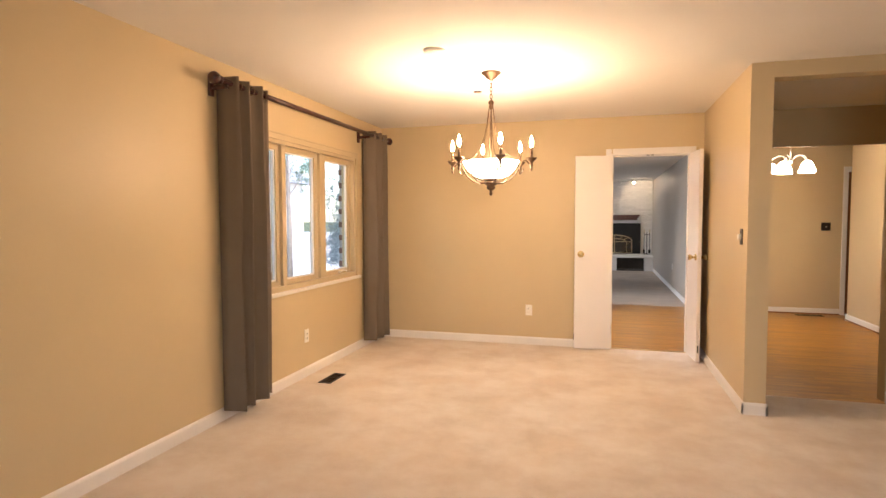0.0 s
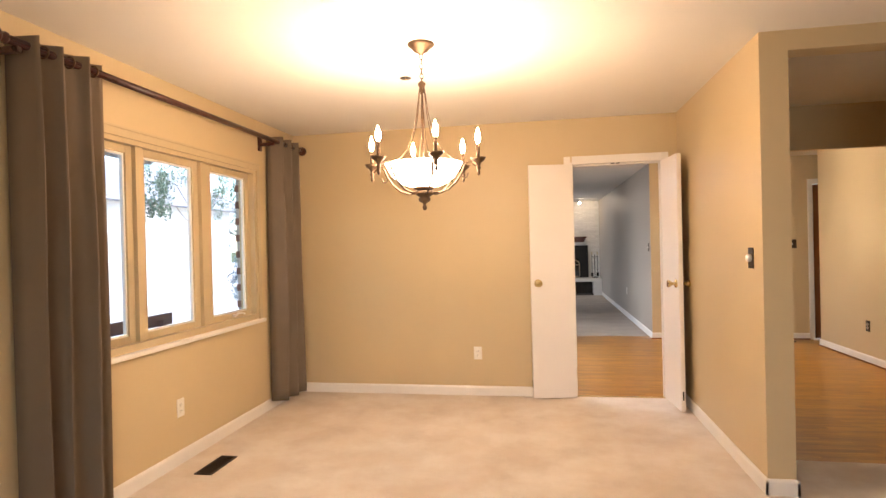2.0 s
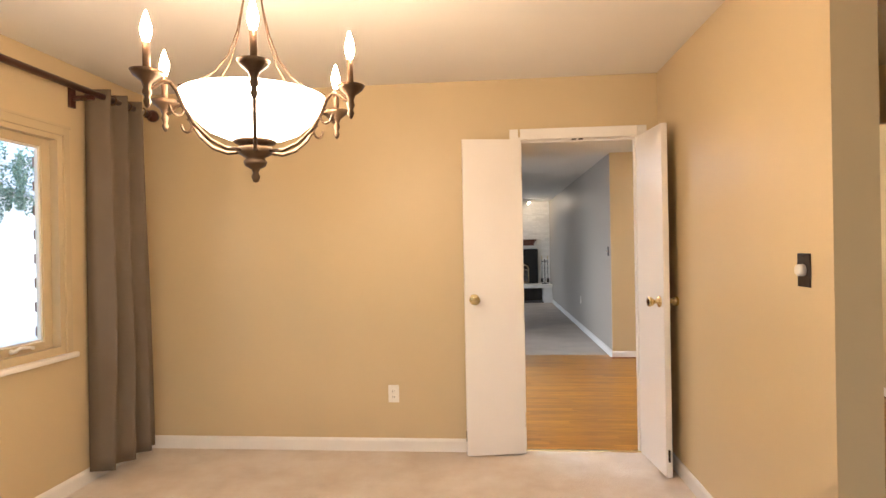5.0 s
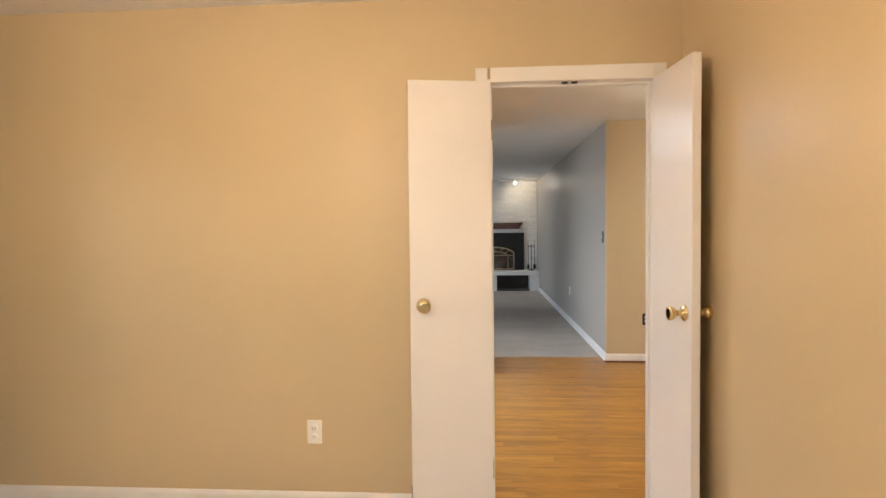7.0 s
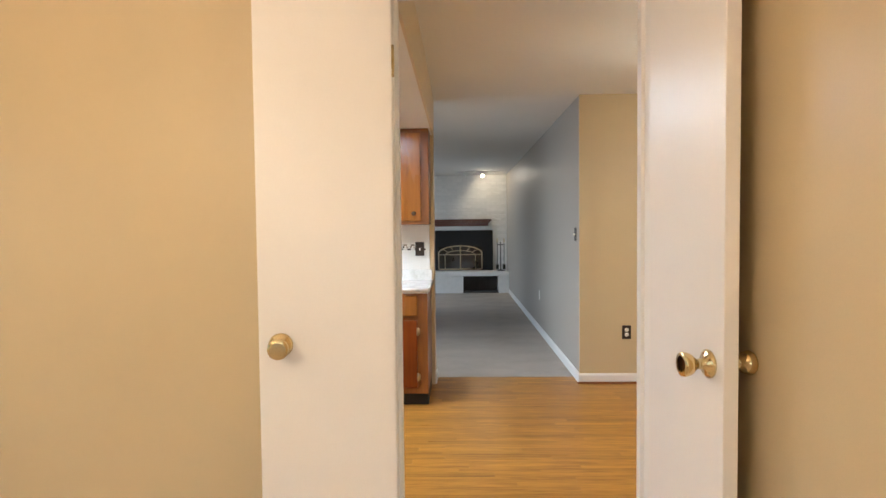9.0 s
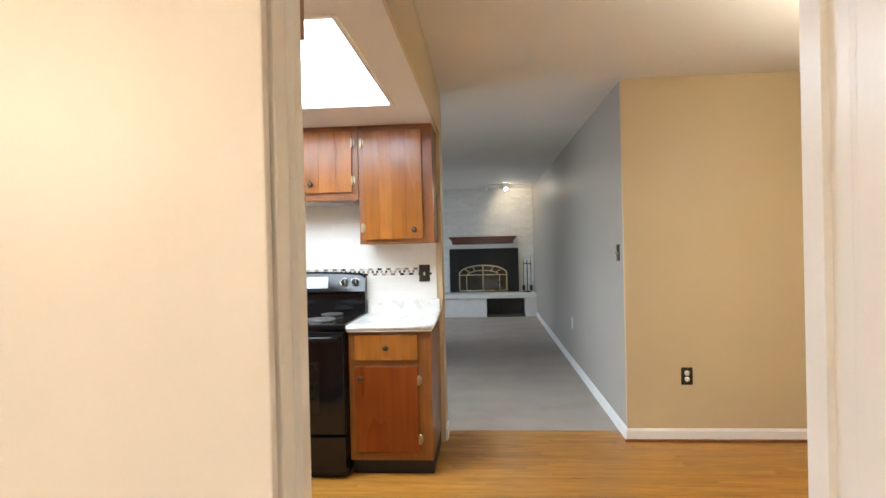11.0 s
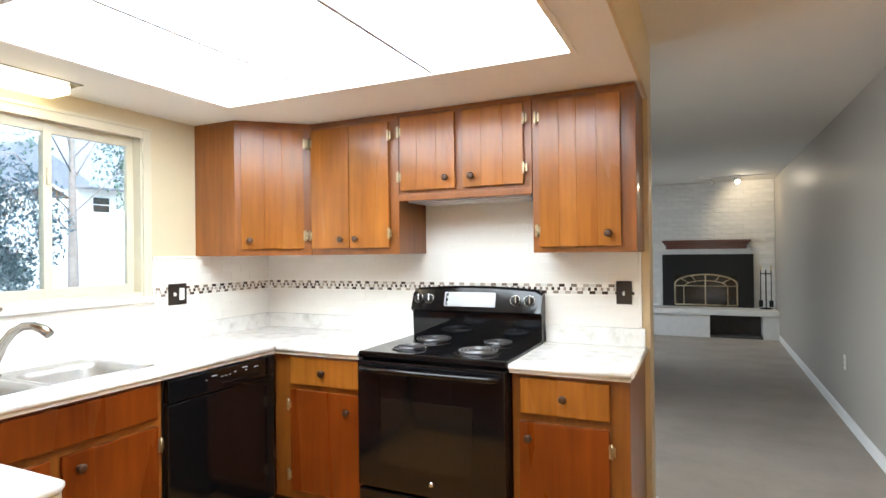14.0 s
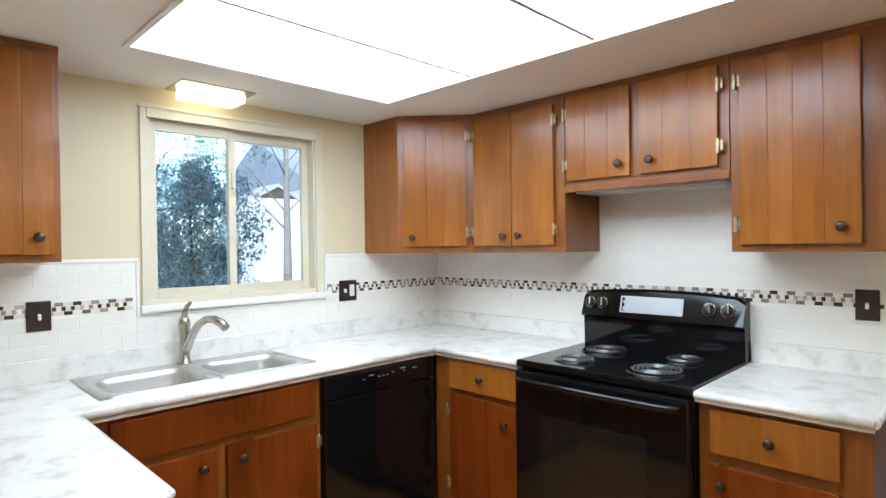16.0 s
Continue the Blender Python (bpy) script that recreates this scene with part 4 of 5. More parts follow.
for y in (2.68, 4.10):
    crank = part("crank_handle", tube([(GX + 0.022, y, 0.856), (GX + 0.045, y, 0.858), (GX + 0.055, y + 0.02, 0.872), (GX + 0.060, y + 0.075, 0.868), (GX + 0.062, y + 0.095, 0.860)], [0.014, 0.010, 0.008, 0.007, 0.009], 10), WHITE_PLASTIC, dwn, "white folding crank handle")
part("sash_lock", boxes((GX + 0.022, 3.765, 0.93, GX + 0.034, 3.782, 1.02), bevel=0.003), FRAME_CREAM, dwn)

# rod and curtains
rod = thing("curtain_rod", pose(-2.135, 3.55, 2.272), "dark red-brown wooden curtain rod with turned finials", "curtain rod")
part("pole", tube([(0, -1.43, 0), (0, 1.45, 0)], 0.019, 14), ROD_WOOD, rod)
fin = [(0.0, 0.0), (0.018, 0.0), (0.026, 0.006), (0.026, 0.014), (0.016, 0.022), (0.015, 0.030), (0.030, 0.042), (0.040, 0.058), (0.041, 0.074), (0.033, 0.092), (0.018, 0.103), (0.0, 0.106)]
part("finial", moved(lathe(fin, 20), pose(0, -1.43, 0, 90, 0, 0)), ROD_WOOD, rod)
part("finial", moved(lathe(fin, 20), pose(0, 1.45, 0, -90, 0, 0)), ROD_WOOD, rod)
for y in (-1.385, 0.93):
    part("bracket", boxes((-0.125, y - 0.022, -0.085, -0.105, y + 0.022, 0.045), (-0.110, y - 0.014, -0.045, 0.018, y + 0.014, -0.017), bevel=0.006), ROD_WOOD, rod)


def curtain(y0, y1, folds, seed, label):
    """Gathered grommet cloth: upright waves that open out a little to the hem."""
    rng = random.Random(seed)
    bm = bmesh.new()
    nu, nz = folds * 16, 26
    rows = []
    amp = [rng.uniform(0.82, 1.12) for _ in range(folds * 2 + 2)]
    for iz in range(nz + 1):
        v = iz / nz
        z = 0.07 + v * (2.318 - 0.07)
        row = []
        for iu in range(nu + 1):
            u = iu / nu
            ph = u * folds * 2 * math.pi
            a = amp[int(u * folds * 2)] * (0.060 - 0.010 * v) * (1.0 + 0.12 * math.sin(7 * v + 3 * u + seed))
            x = -2.137 + a * math.sin(ph + 0.35 * math.sin(2.2 * (1 - v) + seed)) + 0.006 * math.sin(3 * ph + 5 * v)
            x += (-2.238 - x) * max(0.0, 1 - u / 0.07) ** 2
            y = y0 + (y1 - y0) * (u + 0.035 * (1 - v) * math.sin(5 * u + seed)) + 0.018 * math.cos(ph) * (1 - 0.3 * v) + (0.02 * (u - 0.5) * (1 - v))
            row.append(bm.verts.new((x, y, z + 0.006 * math.sin(ph) * (1 - v))))
        rows.append(row)
    for a, b in zip(rows, rows[1:]):
        for i in range(nu):
            bm.faces.new((a[i], a[i + 1], b[i + 1], b[i])).smooth = True
    c = thing("curtain", pose(0, 0, 0), label, "curtain", "pair of curtains")
    cloth = part("cloth", bm, CURTAIN, c)
    so = cloth.modifiers.new("thickness", "SOLIDIFY")
    so.thickness = 0.004
    for i in range(folds * 2):
        u = (i + 0.5) / (folds * 2)
        part("grommet", moved(tube([(0.027 * math.cos(t), 0, 0.027 * math.sin(t)) for t in (2 * math.pi * j / 18 for j in range(18))], 0.0045, 8, closed=True), pose(-2.135, y0 + (y1 - y0) * u, 2.272)), BRONZE, c)
    return c


curtain(2.190, 2.620, 3, 2, "heavy grey-brown grommet curtain drawn aside")
curtain(4.555, 4.985, 3, 5, "heavy grey-brown grommet curtain beside the room corner")

# chandelier
CHX, CHY = -0.556, 3.06
ch = thing("chandelier", pose(CHX, CHY, 0), "bronze six-candle chandelier with a glowing white glass bowl", "chandelier")
part("canopy", lathe([(0.0, 2.44), (0.072, 2.44), (0.072, 2.432), (0.062, 2.424), (0.050, 2.418), (0.038, 2.400), (0.020, 2.392), (0.012, 2.384), (0.0, 2.382)], 28), BRONZE, ch)
links = bmesh.new()
zz, i = 2.384, 0
while zz > 2.235:
    ring = [(0.009 * math.cos(t), 0, 0.017 * math.sin(t)) for t in (2 * math.pi * j / 12 for j in range(12))]
    tmp = [Matrix.Rotation(radians(90 * (i % 2) + 20), 3, "Z") @ Vector(p) + Vector((0, 0, zz - 0.012)) for p in ring]
    tube(tmp, 0.0024, 6, links, closed=True)
    zz -= 0.026
    i += 1
part("chain", links, BRONZE, ch)
part("hub", lathe([(0.0, 2.245), (0.010, 2.240), (0.022, 2.228), (0.018, 2.214), (0.010, 2.20), (0.012, 2.185), (0.006, 2.17), (0.0, 2.165)], 18), BRONZE, ch)
part("stem", tube([(0, 0, 2.18), (0, 0, 1.66)], 0.0055, 10), BRONZE, ch)
bowl = part("bowl", lathe([(0.040, 1.674), (0.085, 1.680), (0.130, 1.699), (0.166, 1.730), (0.190, 1.766), (0.203, 1.792), (0.208, 1.797), (0.198, 1.797), (0.183, 1.766), (0.160, 1.736), (0.125, 1.706), (0.082, 1.688), (0.036, 1.682)], 40), BOWL, ch, "glowing white glass bowl")
part("bowl_cap", lathe([(0.0, 1.654), (0.030, 1.656), (0.058, 1.664), (0.062, 1.671), (0.056, 1.6735), (0.0, 1.6735)], 28), BRONZE, ch)
part("finial", lathe([(0.0, 1.548), (0.008, 1.552), (0.013, 1.566), (0.008, 1.578), (0.012, 1.588), (0.030, 1.598), (0.034, 1.610), (0.026, 1.620), (0.046, 1.632), (0.050, 1.646), (0.047, 1.654), (0.0, 1.654)], 24), BRONZE, ch)
for i in range(6):
    a = radians(60 * i - 6.7)
    ca, sa = math.cos(a), math.sin(a)
    prof = [(0.040, 1.642), (0.090, 1.640), (0.138, 1.658), (0.180, 1.694), (0.210, 1.738), (0.226, 1.776), (0.242, 1.795), (0.262, 1.792), (0.285, 1.772), (0.300, 1.768)]
    arm = part("arm", tube([(r * ca, r * sa, z) for r, z in prof], 0.0055, 8), BRONZE, ch)
    curl = [(0.222 + 0.022 * math.cos(t) * (1 - t / 9), 1.735 - 0.030 * math.sin(t) * (1 - t / 9)) for t in (0.35 * j for j in range(15))]
    part("scroll", tube([(r * ca, r * sa, z) for r, z in curl], 0.0036, 6), BRONZE, arm)
    R = 0.300
    part("cup", moved(lathe([(0.0, 1.716), (0.006, 1.722), (0.010, 1.734), (0.006, 1.744), (0.012, 1.756), (0.009, 1.770), (0.014, 1.784), (0.034, 1.800), (0.041, 1.812), (0.036, 1.812), (0.012, 1.802), (0.0, 1.800)], 18), pose(R * ca, R * sa, 0)), BRONZE, arm)
    part("candle", moved(lathe([(0.0, 1.802), (0.0095, 1.802), (0.0095, 1.886), (0.0, 1.888)], 14), pose(R * ca, R * sa, 0)), BRONZE, arm, "slim candle sleeve")
    part("bulb", moved(lathe([(0.006, 1.887), (0.010, 1.898), (0.0135, 1.912), (0.0135, 1.924), (0.009, 1.942), (0.003, 1.962), (0.0, 1.968)], 14), pose(R * ca, R * sa, 0)), BULB, arm, "lit flame-shaped bulb")
    rod_pts = [(0.012, 2.215), (0.020, 2.16), (0.032, 2.07), (0.050, 1.985), (0.080, 1.905), (0.120, 1.850), (0.165, 1.815), (0.222, 1.792)]
    part("stay", tube([(r * ca, r * sa, z) for r, z in rod_pts], 0.0022, 6), BRONZE, ch)

# ceiling bits
sd = thing("smoke_detector", pose(-0.80, 2.43, H), "round white smoke detector on the ceiling", "smoke detector")
part("body", lathe([(0.0, -0.022), (0.045, -0.022), (0.060, -0.016), (0.068, -0.006), (0.070, 0.0), (0.0, 0.0)], 32), WHITE_PLASTIC, sd)
part("vent_ring", lathe([(0.050, -0.0215), (0.054, -0.0235), (0.058, -0.018)], 32), WHITE_PLASTIC, sd)
hk = thing("ceiling_plate", pose(-0.78, 3.63, H), "small dark round plate with a brass screw in the ceiling", "ceiling plate")
part("disc", lathe([(0.0, -0.006), (0.018, -0.007), (0.034, -0.004), (0.037, 0.0), (0.0, 0.0)], 24), DARK_PLATE, hk)
part("screw", lathe([(0.0, -0.011), (0.007, -0.010), (0.010, -0.006), (0.0, -0.006)], 14), BRASS, hk)

plate("outlet", pose(-0.534, NY, 0.381), 0.072, "outlet", False, "white duplex outlet on the tan wall", "outlet")
plate("outlet", pose(WX, 3.365, 0.357, 0, 0, 90), 0.072, "outlet", False, "white duplex outlet under the window", "outlet")
plate("dimmer_switch", pose(EX, 3.483, 1.247, 0, 0, -90), 0.078, "dimmer", True, "dark plate with a round white dimmer dial", "switch")


def floor_vent(m, w, l, label):
    v = thing("floor_vent", m, label, "vent")
    part("frame", boxes((-w / 2, -l / 2, 0, w / 2, -l / 2 + 0.014, 0.006), (-w / 2, l / 2 - 0.014, 0, w / 2, l / 2, 0.006), (-w / 2, -l / 2 + 0.014, 0, -w / 2 + 0.014, l / 2 - 0.014, 0.006), (w / 2 - 0.014, -l / 2 + 0.014, 0, w / 2, l / 2 - 0.014, 0.006), bevel=0.001), VENT, v)
    # thin black sheet stands in for the unlit hole under the slats
    part("duct", boxes((-w / 2 + 0.014, -l / 2 + 0.014, 0.0005, w / 2 - 0.014, l / 2 - 0.014, 0.0015)), BLACK_PLASTIC, v)
    k = int((l - 0.03) / 0.016)
    for i in range(k):
        y = -l / 2 + 0.02 + i * (l - 0.04) / (k - 1)
        part("slat", boxes((-w / 2 + 0.014, y - 0.003, 0.0015, w / 2 - 0.014, y + 0.003, 0.005)), VENT, v)


floor_vent(pose(-2.005, 3.35, 0), 0.115, 0.30, "dark brown metal floor vent in the carpet")

# ---- foyer and breakfast corner ----
plate("light_switch", pose(3.325, PY, 1.270), 0.118, "toggle", True, "dark square switch plate on the tan wall", "switch")
plate("outlet", pose(3.45, 6.755, 0.395, 0, 0, -90), 0.075, "outlet", True, "dark-plated outlet on the breakfast wall", "outlet")
plate("outlet", pose(1.937, PY, 0.435), 0.075, "outlet", True, "dark-plated outlet with white sockets", "outlet")
floor_vent(pose(3.10, 8.09, 0, 0, 0, 90), 0.115, 0.34, "dark brown floor vent in the wood floor")
bd = struct("door_1", boxes((3.585, PY + 0.03, 0.01, 4.41, PY + 0.07, 2.05), bevel=0.002), BROWN_DOOR, "closed flat brown wooden door")
part("door_casing", boxes((3.525, PY - 0.016, 0, 3.585, PY, 2.12), (4.41, PY - 0.016, 0, 4.48, PY, 2.12), (3.585, PY - 0.016, 2.05, 4.41, PY, 2.12), bevel=0.003), TRIM, bd, "white painted casing")
part("door_knob", moved(lathe([(0.0, 0.0), (0.03, 0.0), (0.012, 0.012), (0.014, 0.03), (0.028, 0.045), (0.02, 0.062), (0.0, 0.064)], 18), pose(3.69, PY + 0.03, 1.0, 90, 0, 0)), BRASS, bd)
pen = thing("pendant_light", pose(2.41, 6.70, 0), "brushed nickel ceiling pendant with white bell shades", "pendant light")
part("canopy", lathe([(0.0, H), (0.065, H), (0.060, H - 0.02), (0.02, H - 0.035), (0.0, H - 0.036)], 24), NICKEL, pen)
part("stem", tube([(0, 0, H - 0.03), (0, 0, 2.09)], 0.008, 10), NICKEL, pen)
part("hub", lathe([(0.0, 2.04), (0.02, 2.05), (0.028, 2.08), (0.018, 2.11), (0.0, 2.12)], 18), NICKEL, pen)
for i in range(5):
    a = radians(72 * i + 20)
    arm = part("arm", tube([(r * math.cos(a), r * math.sin(a), z) for r, z in ((0.01, 2.07), (0.06, 2.13), (0.12, 2.145), (0.18, 2.12), (0.21, 2.065))], 0.006, 8), NICKEL, pen)
    part("bell_shade", moved(lathe([(0.018, 2.062), (0.040, 2.050), (0.062, 2.020), (0.074, 1.975), (0.092, 1.938), (0.088, 1.938), (0.069, 1.976), (0.057, 2.016), (0.036, 2.044), (0.014, 2.055)], 24), pose(0.21 * math.cos(a), 0.21 * math.sin(a), 0)), BELL, arm, "glowing white glass bell shade")

# ---- family room ----
HY, WYF = 14.87, 15.36                # hearth front, brick face
HT = 0.435
hearth = thing("hearth", pose(0, 0, 0), "raised white-painted brick hearth with a dark log niche", "hearth")
part("base", boxes((-2.28, HY + 0.03, 0, 0.615, WYF - 0.001, HT - 0.085), (1.335, HY + 0.03, 0, FX - 0.002, WYF - 0.001, HT - 0.085), (0.615, HY + 0.40, 0, 1.335, WYF - 0.001, HT - 0.085)), BRICK, hearth)
part("niche_floor", boxes((0.617, HY + 0.035, 0.001, 1.333, HY + 0.398, 0.03), bevel=0.003), NICHE_DARK, hearth, "dark log niche")
part("niche_back", boxes((0.617, HY + 0.385, 0.03, 1.333, HY + 0.398, HT - 0.086)), NICHE_DARK, hearth)
part("slab", boxes((-2.28, HY - 0.02, HT - 0.085, FX - 0.002, WYF - 0.001, HT), bevel=0.012), BRICK, hearth, "thick white slab")

fx0, fx1, fz1 = -0.085, 1.245, 1.280
ins = thing("fireplace_insert", pose(0, WYF, HT), "black fireplace insert with arched brass-trimmed glass doors", "fireplace")
part("surround", boxes((fx0, -0.060, 0.002, fx1, 0.004, fz1 - HT), bevel=0.006), BLACK_IRON, ins)
fc, fw, fh = 0.560, 0.455, 0.520
part("recess", boxes((fc - fw, -0.066, 0.02, fc + fw, -0.061, fh - 0.02)), FIRE_GLASS, ins)
def arch(r_in):
    return [(fc + (fw - r_in) * math.cos(t), -0.072, 0.36 + (fh - 0.36 - r_in * 0.4) * math.sin(t)) for t in (math.pi * i / 24 for i in range(25))]
trimset = part("door_frame", tube([(fc + fw, -0.072, 0.03)] + arch(0.0) + [(fc - fw, -0.072, 0.03)], 0.012, 8), GILT, ins, "pale brass arched frame")
part("rail", tube([(fc - fw, -0.072, 0.03), (fc + fw, -0.072, 0.03)], 0.012, 8), GILT, trimset)
part("rail", tube([(fc - fw, -0.072, 0.335), (fc + fw, -0.072, 0.335)], 0.008, 8), GILT, trimset)
part("rail", tube([(fc, -0.072, 0.03), (fc, -0.072, fh)], 0.011, 8), GILT, trimset)
part("inner_arch", tube([(fc + 0.30 * math.cos(t), -0.072, 0.335 + 0.085 * math.sin(t)) for t in (math.pi * i / 16 for i in range(17))], 0.007, 8), GILT, trimset)
for x in (-0.32, 0.32):
    part("mullion", tube([(fc + x, -0.072, 0.03), (fc + x, -0.072, 0.335)], 0.008, 8), GILT, trimset)
for t in (35, 62, 118, 145):
    a = radians(t)
    part("ray", tube([(fc + 0.30 * math.cos(a), -0.072, 0.335 + 0.085 * math.sin(a)), (fc + fw * 0.97 * math.cos(a), -0.072, 0.36 + (fh - 0.36) * 0.97 * math.sin(a))], 0.006, 6), GILT, trimset)
mantel = thing("mantel_shelf", pose(0.565, WYF, 1.365), "dark red-brown wooden mantel shelf on the bricks", "mantel")
part("shelf", boxes((-0.645, -0.17, 0.105, 0.645, 0.004, 0.145), bevel=0.006), MANTEL_WOOD, mantel)
part("moulding", boxes((-0.615, -0.135, 0.065, 0.615, 0.004, 0.105), (-0.59, -0.10, 0.0, 0.59, 0.004, 0.065), bevel=0.006), MANTEL_WOOD, mantel)

tools = thing("fire_tools", pose(1.40, WYF - 0.17, HT), "black iron fireplace tool set on the hearth", "fire tools")
part("foot", lathe([(0.0, 0.0), (0.085, 0.0), (0.085, 0.012), (0.02, 0.022), (0.0, 0.022)], 20), BLACK_IRON, tools)
part("post", tube([(0, 0, 0.02), (0, 0, 0.60)], 0.009, 8), BLACK_IRON, tools)
part("cross_bar", tube([(-0.075, 0, 0.54), (0.075, 0, 0.54)], 0.007, 8), BLACK_IRON, tools)
for x in (-0.07, 0.07):
    tl = part("tool", tube([(x, 0, 0.60), (x, 0, 0.06)], 0.007, 8), BLACK_IRON, tools)
    part("grip", moved(lathe([(0.0, 0.0), (0.012, 0.005), (0.015, 0.03), (0.010, 0.06), (0.016, 0.075), (0.0, 0.09)], 12), pose(x, 0, 0.585)), GILT, tl, "brass grip")
    part("tool_end", boxes((x - 0.028, -0.010, 0.03, x + 0.028, 0.010, 0.13), bevel=0.004), BLACK_IRON, tl)

track = thing("track_light", pose(0.95, 14.60, H), "white ceiling track with two small spotlights", "track light")
part("track", boxes((-0.45, -0.018, -0.022, 0.50, 0.018, 0.0), bevel=0.003), TRIM, track)
for x in (-0.30, 0.02):
    head = part("spot_head", moved(lathe([(0.0, 0.0), (0.018, 0.0), (0.022, 0.02), (0.036, 0.075), (0.034, 0.076), (0.0, 0.070)], 18), pose(x, 0.0, -0.050, 125, 0, 35) ), TRIM, track)
    part("spot_bulb", moved(lathe([(0.0, 0.074), (0.030, 0.076), (0.0, 0.084)], 16), pose(x, 0.0, -0.050, 125, 0, 35)), SPOT_GLOW if x > 0 else WHITE_PLASTIC, head, "lit spot bulb" if x > 0 else "")
    part("arm", tube([(x, 0, -0.02), (x, 0, -0.06)], 0.006, 8), TRIM, track)
lamp("track_spot", "SPOT", look((1.05, 14.72, 2.36), (1.50, 15.30, 1.80)), 3.2, (1.0, 0.76, 0.48), spot=radians(140), radius=0.03)

plate("light_switch", pose(FX, 8.430, 1.268, 0, 0, -90), 0.075, "toggle", True, "dark switch plate on the grey wall", "switch")
plate("outlet", pose(FX, 10.62, 0.47, 0, 0, -90), 0.072, "outlet", False, "white outlet on the grey family room wall", "outlet")

# ---- garden beyond the windows ----
GRASS = material("dry_grass", (0.11, 0.13, 0.05), 0.95, vary=0.35, scale=1.5, fine=60, bump=0.8)
PATIO = material("pale_concrete", (0.58, 0.56, 0.53), 0.85, vary=0.08, scale=1.5, fine=90, bump=0.2)
FENCE_WHITE = material("white_board_fence", (0.72, 0.71, 0.68), 0.6, vary=0.08, scale=4, fine=40, bump=0.1, objrand=0.05)
SIDING = material("white_siding", (0.74, 0.73, 0.70), 0.6, vary=0.04, scale=2, fine=40)
SHINGLE = material("grey_shingle", (0.36, 0.37, 0.40), 0.9, vary=0.2, scale=6, fine=60, bump=0.5)
SHED_ROOF = material("pale_shingle", (0.50, 0.47, 0.44), 0.9, vary=0.2, scale=6, fine=60, bump=0.5)
PALE_BARK = material("pale_bark", (0.36, 0.31, 0.27), 0.9, vary=0.25, scale=14, fine=60, bump=0.6)
BARK = material("bark", (0.10, 0.075, 0.055), 0.95, vary=0.3, scale=12, fine=60, bump=0.9)
LEAF = material("green_leaves", (0.19, 0.28, 0.20), 0.55, vary=0.2, scale=9, fine=60, bump=0, island=0.55)
# blue-green needles lifted pale; window haze and glare are in the colour
LEAF_BLUE_HAZE = material("hazed_blue_green_needles", (0.42, 0.52, 0.53), 0.6, vary=0.2, scale=9, fine=60, bump=0, island=0.5)


def thin_leaf(m):
    """Let a leaf material pass light from behind."""
    n, k = m.node_tree.nodes, m.node_tree.links
    b = n["Principled BSDF"]
    tr, mix = n.new("ShaderNodeBsdfTranslucent"), n.new("ShaderNodeMixShader")
    k.new(b.inputs["Base Color"].links[0].from_socket, tr.inputs["Color"])
    mix.inputs[0].default_value = 0.45
    k.new(b.outputs[0], mix.inputs[1])
    k.new(tr.outputs[0], mix.inputs[2])
    k.new(mix.outputs[0], n["Material Output"].inputs[0])


thin_leaf(LEAF)
thin_leaf(LEAF_BLUE_HAZE)
DECK = wood("dark_red_bench_wood", (0.09, 0.036, 0.040), (0.16, 0.066, 0.070), 0.5, 1)
struct("ground", boxes((-600, -600, -0.55, 600, 600, -0.45)), GRASS, "grass reaching the horizon")
struct("pavement", boxes((-60.0, -3.0, -0.46, -2.43, 80.0, -0.435)), PATIO, "pale concrete patio and drive")
struct("foundation", boxes((-2.42, -4.2, -0.5, 5.2, 8.4, -0.13), (-2.42, 8.4, -0.5, 1.66, 15.6, -0.13)), GROUT)
struct("roof_house", boxes((-3.25, -4.8, 2.62, 5.8, 16.2, 2.72), (-2.42, -4.22, 2.55, 5.2, 15.6, 2.62)), SIDING, "wide white eaves of the house")


RED_BRICK = material("red_brown_brick", (0.24, 0.13, 0.095), 0.85, vary=0.2, scale=14, fine=90, bump=0.5, objrand=0.25)
JOINT = material("pale_brick_joint", (0.50, 0.47, 0.42), 0.9, vary=0.08, fine=120, bump=0.3)
veneer = struct("wall_brick_veneer", boxes((-2.462, 4.448, -0.45, -2.425, 5.35, 2.55), (-2.515, 2.36, -0.45, -2.425, 4.438, 0.66)), JOINT, "red-brown brick facing round the dining window")
vb = mesh_of("brick", boxes((-0.045, 0.0, 0.0, 0.0, 0.200, 0.057), bevel=0.003), RED_BRICK)
vs = mesh_of("brick", boxes((-0.13, 0.0, 0.0, 0.0, 0.060, 0.095), bevel=0.003), RED_BRICK)
for r in range(30):
    for c in range(4):
        b = new("brick", vb)
        b.parent, b.location = veneer, (-2.424, 4.440 + c * 0.21 + (0.0 if r % 2 else 0.105), 0.40 + r * 0.069)
for c in range(30):
    b = new("brick", vs)
    b.parent, b.location = veneer, (-2.424, 2.36 + c * 0.069, 0.66)


def leaves(bm, centre, radius, count, size, rng, squash=0.8):
    for _ in range(count):
        v = Vector((rng.gauss(0, 1), rng.gauss(0, 1), rng.gauss(0, 1))).normalized() * radius * rng.uniform(0.45, 1.0) ** 0.6
        p = Vector(centre) + Vector((v.x, v.y, v.z * squash))
        m = Euler((rng.uniform(0, 6.3), rng.uniform(0, 6.3), rng.uniform(0, 6.3))).to_matrix()
        s = size * rng.uniform(0.6, 1.3)
        q = [bm.verts.new(p + m @ Vector(c) * s) for c in ((-0.5, 0, 0), (0, 0.28, 0.06), (0.6, 0, 0), (0, -0.28, 0.06))]
        bm.faces.new(q)


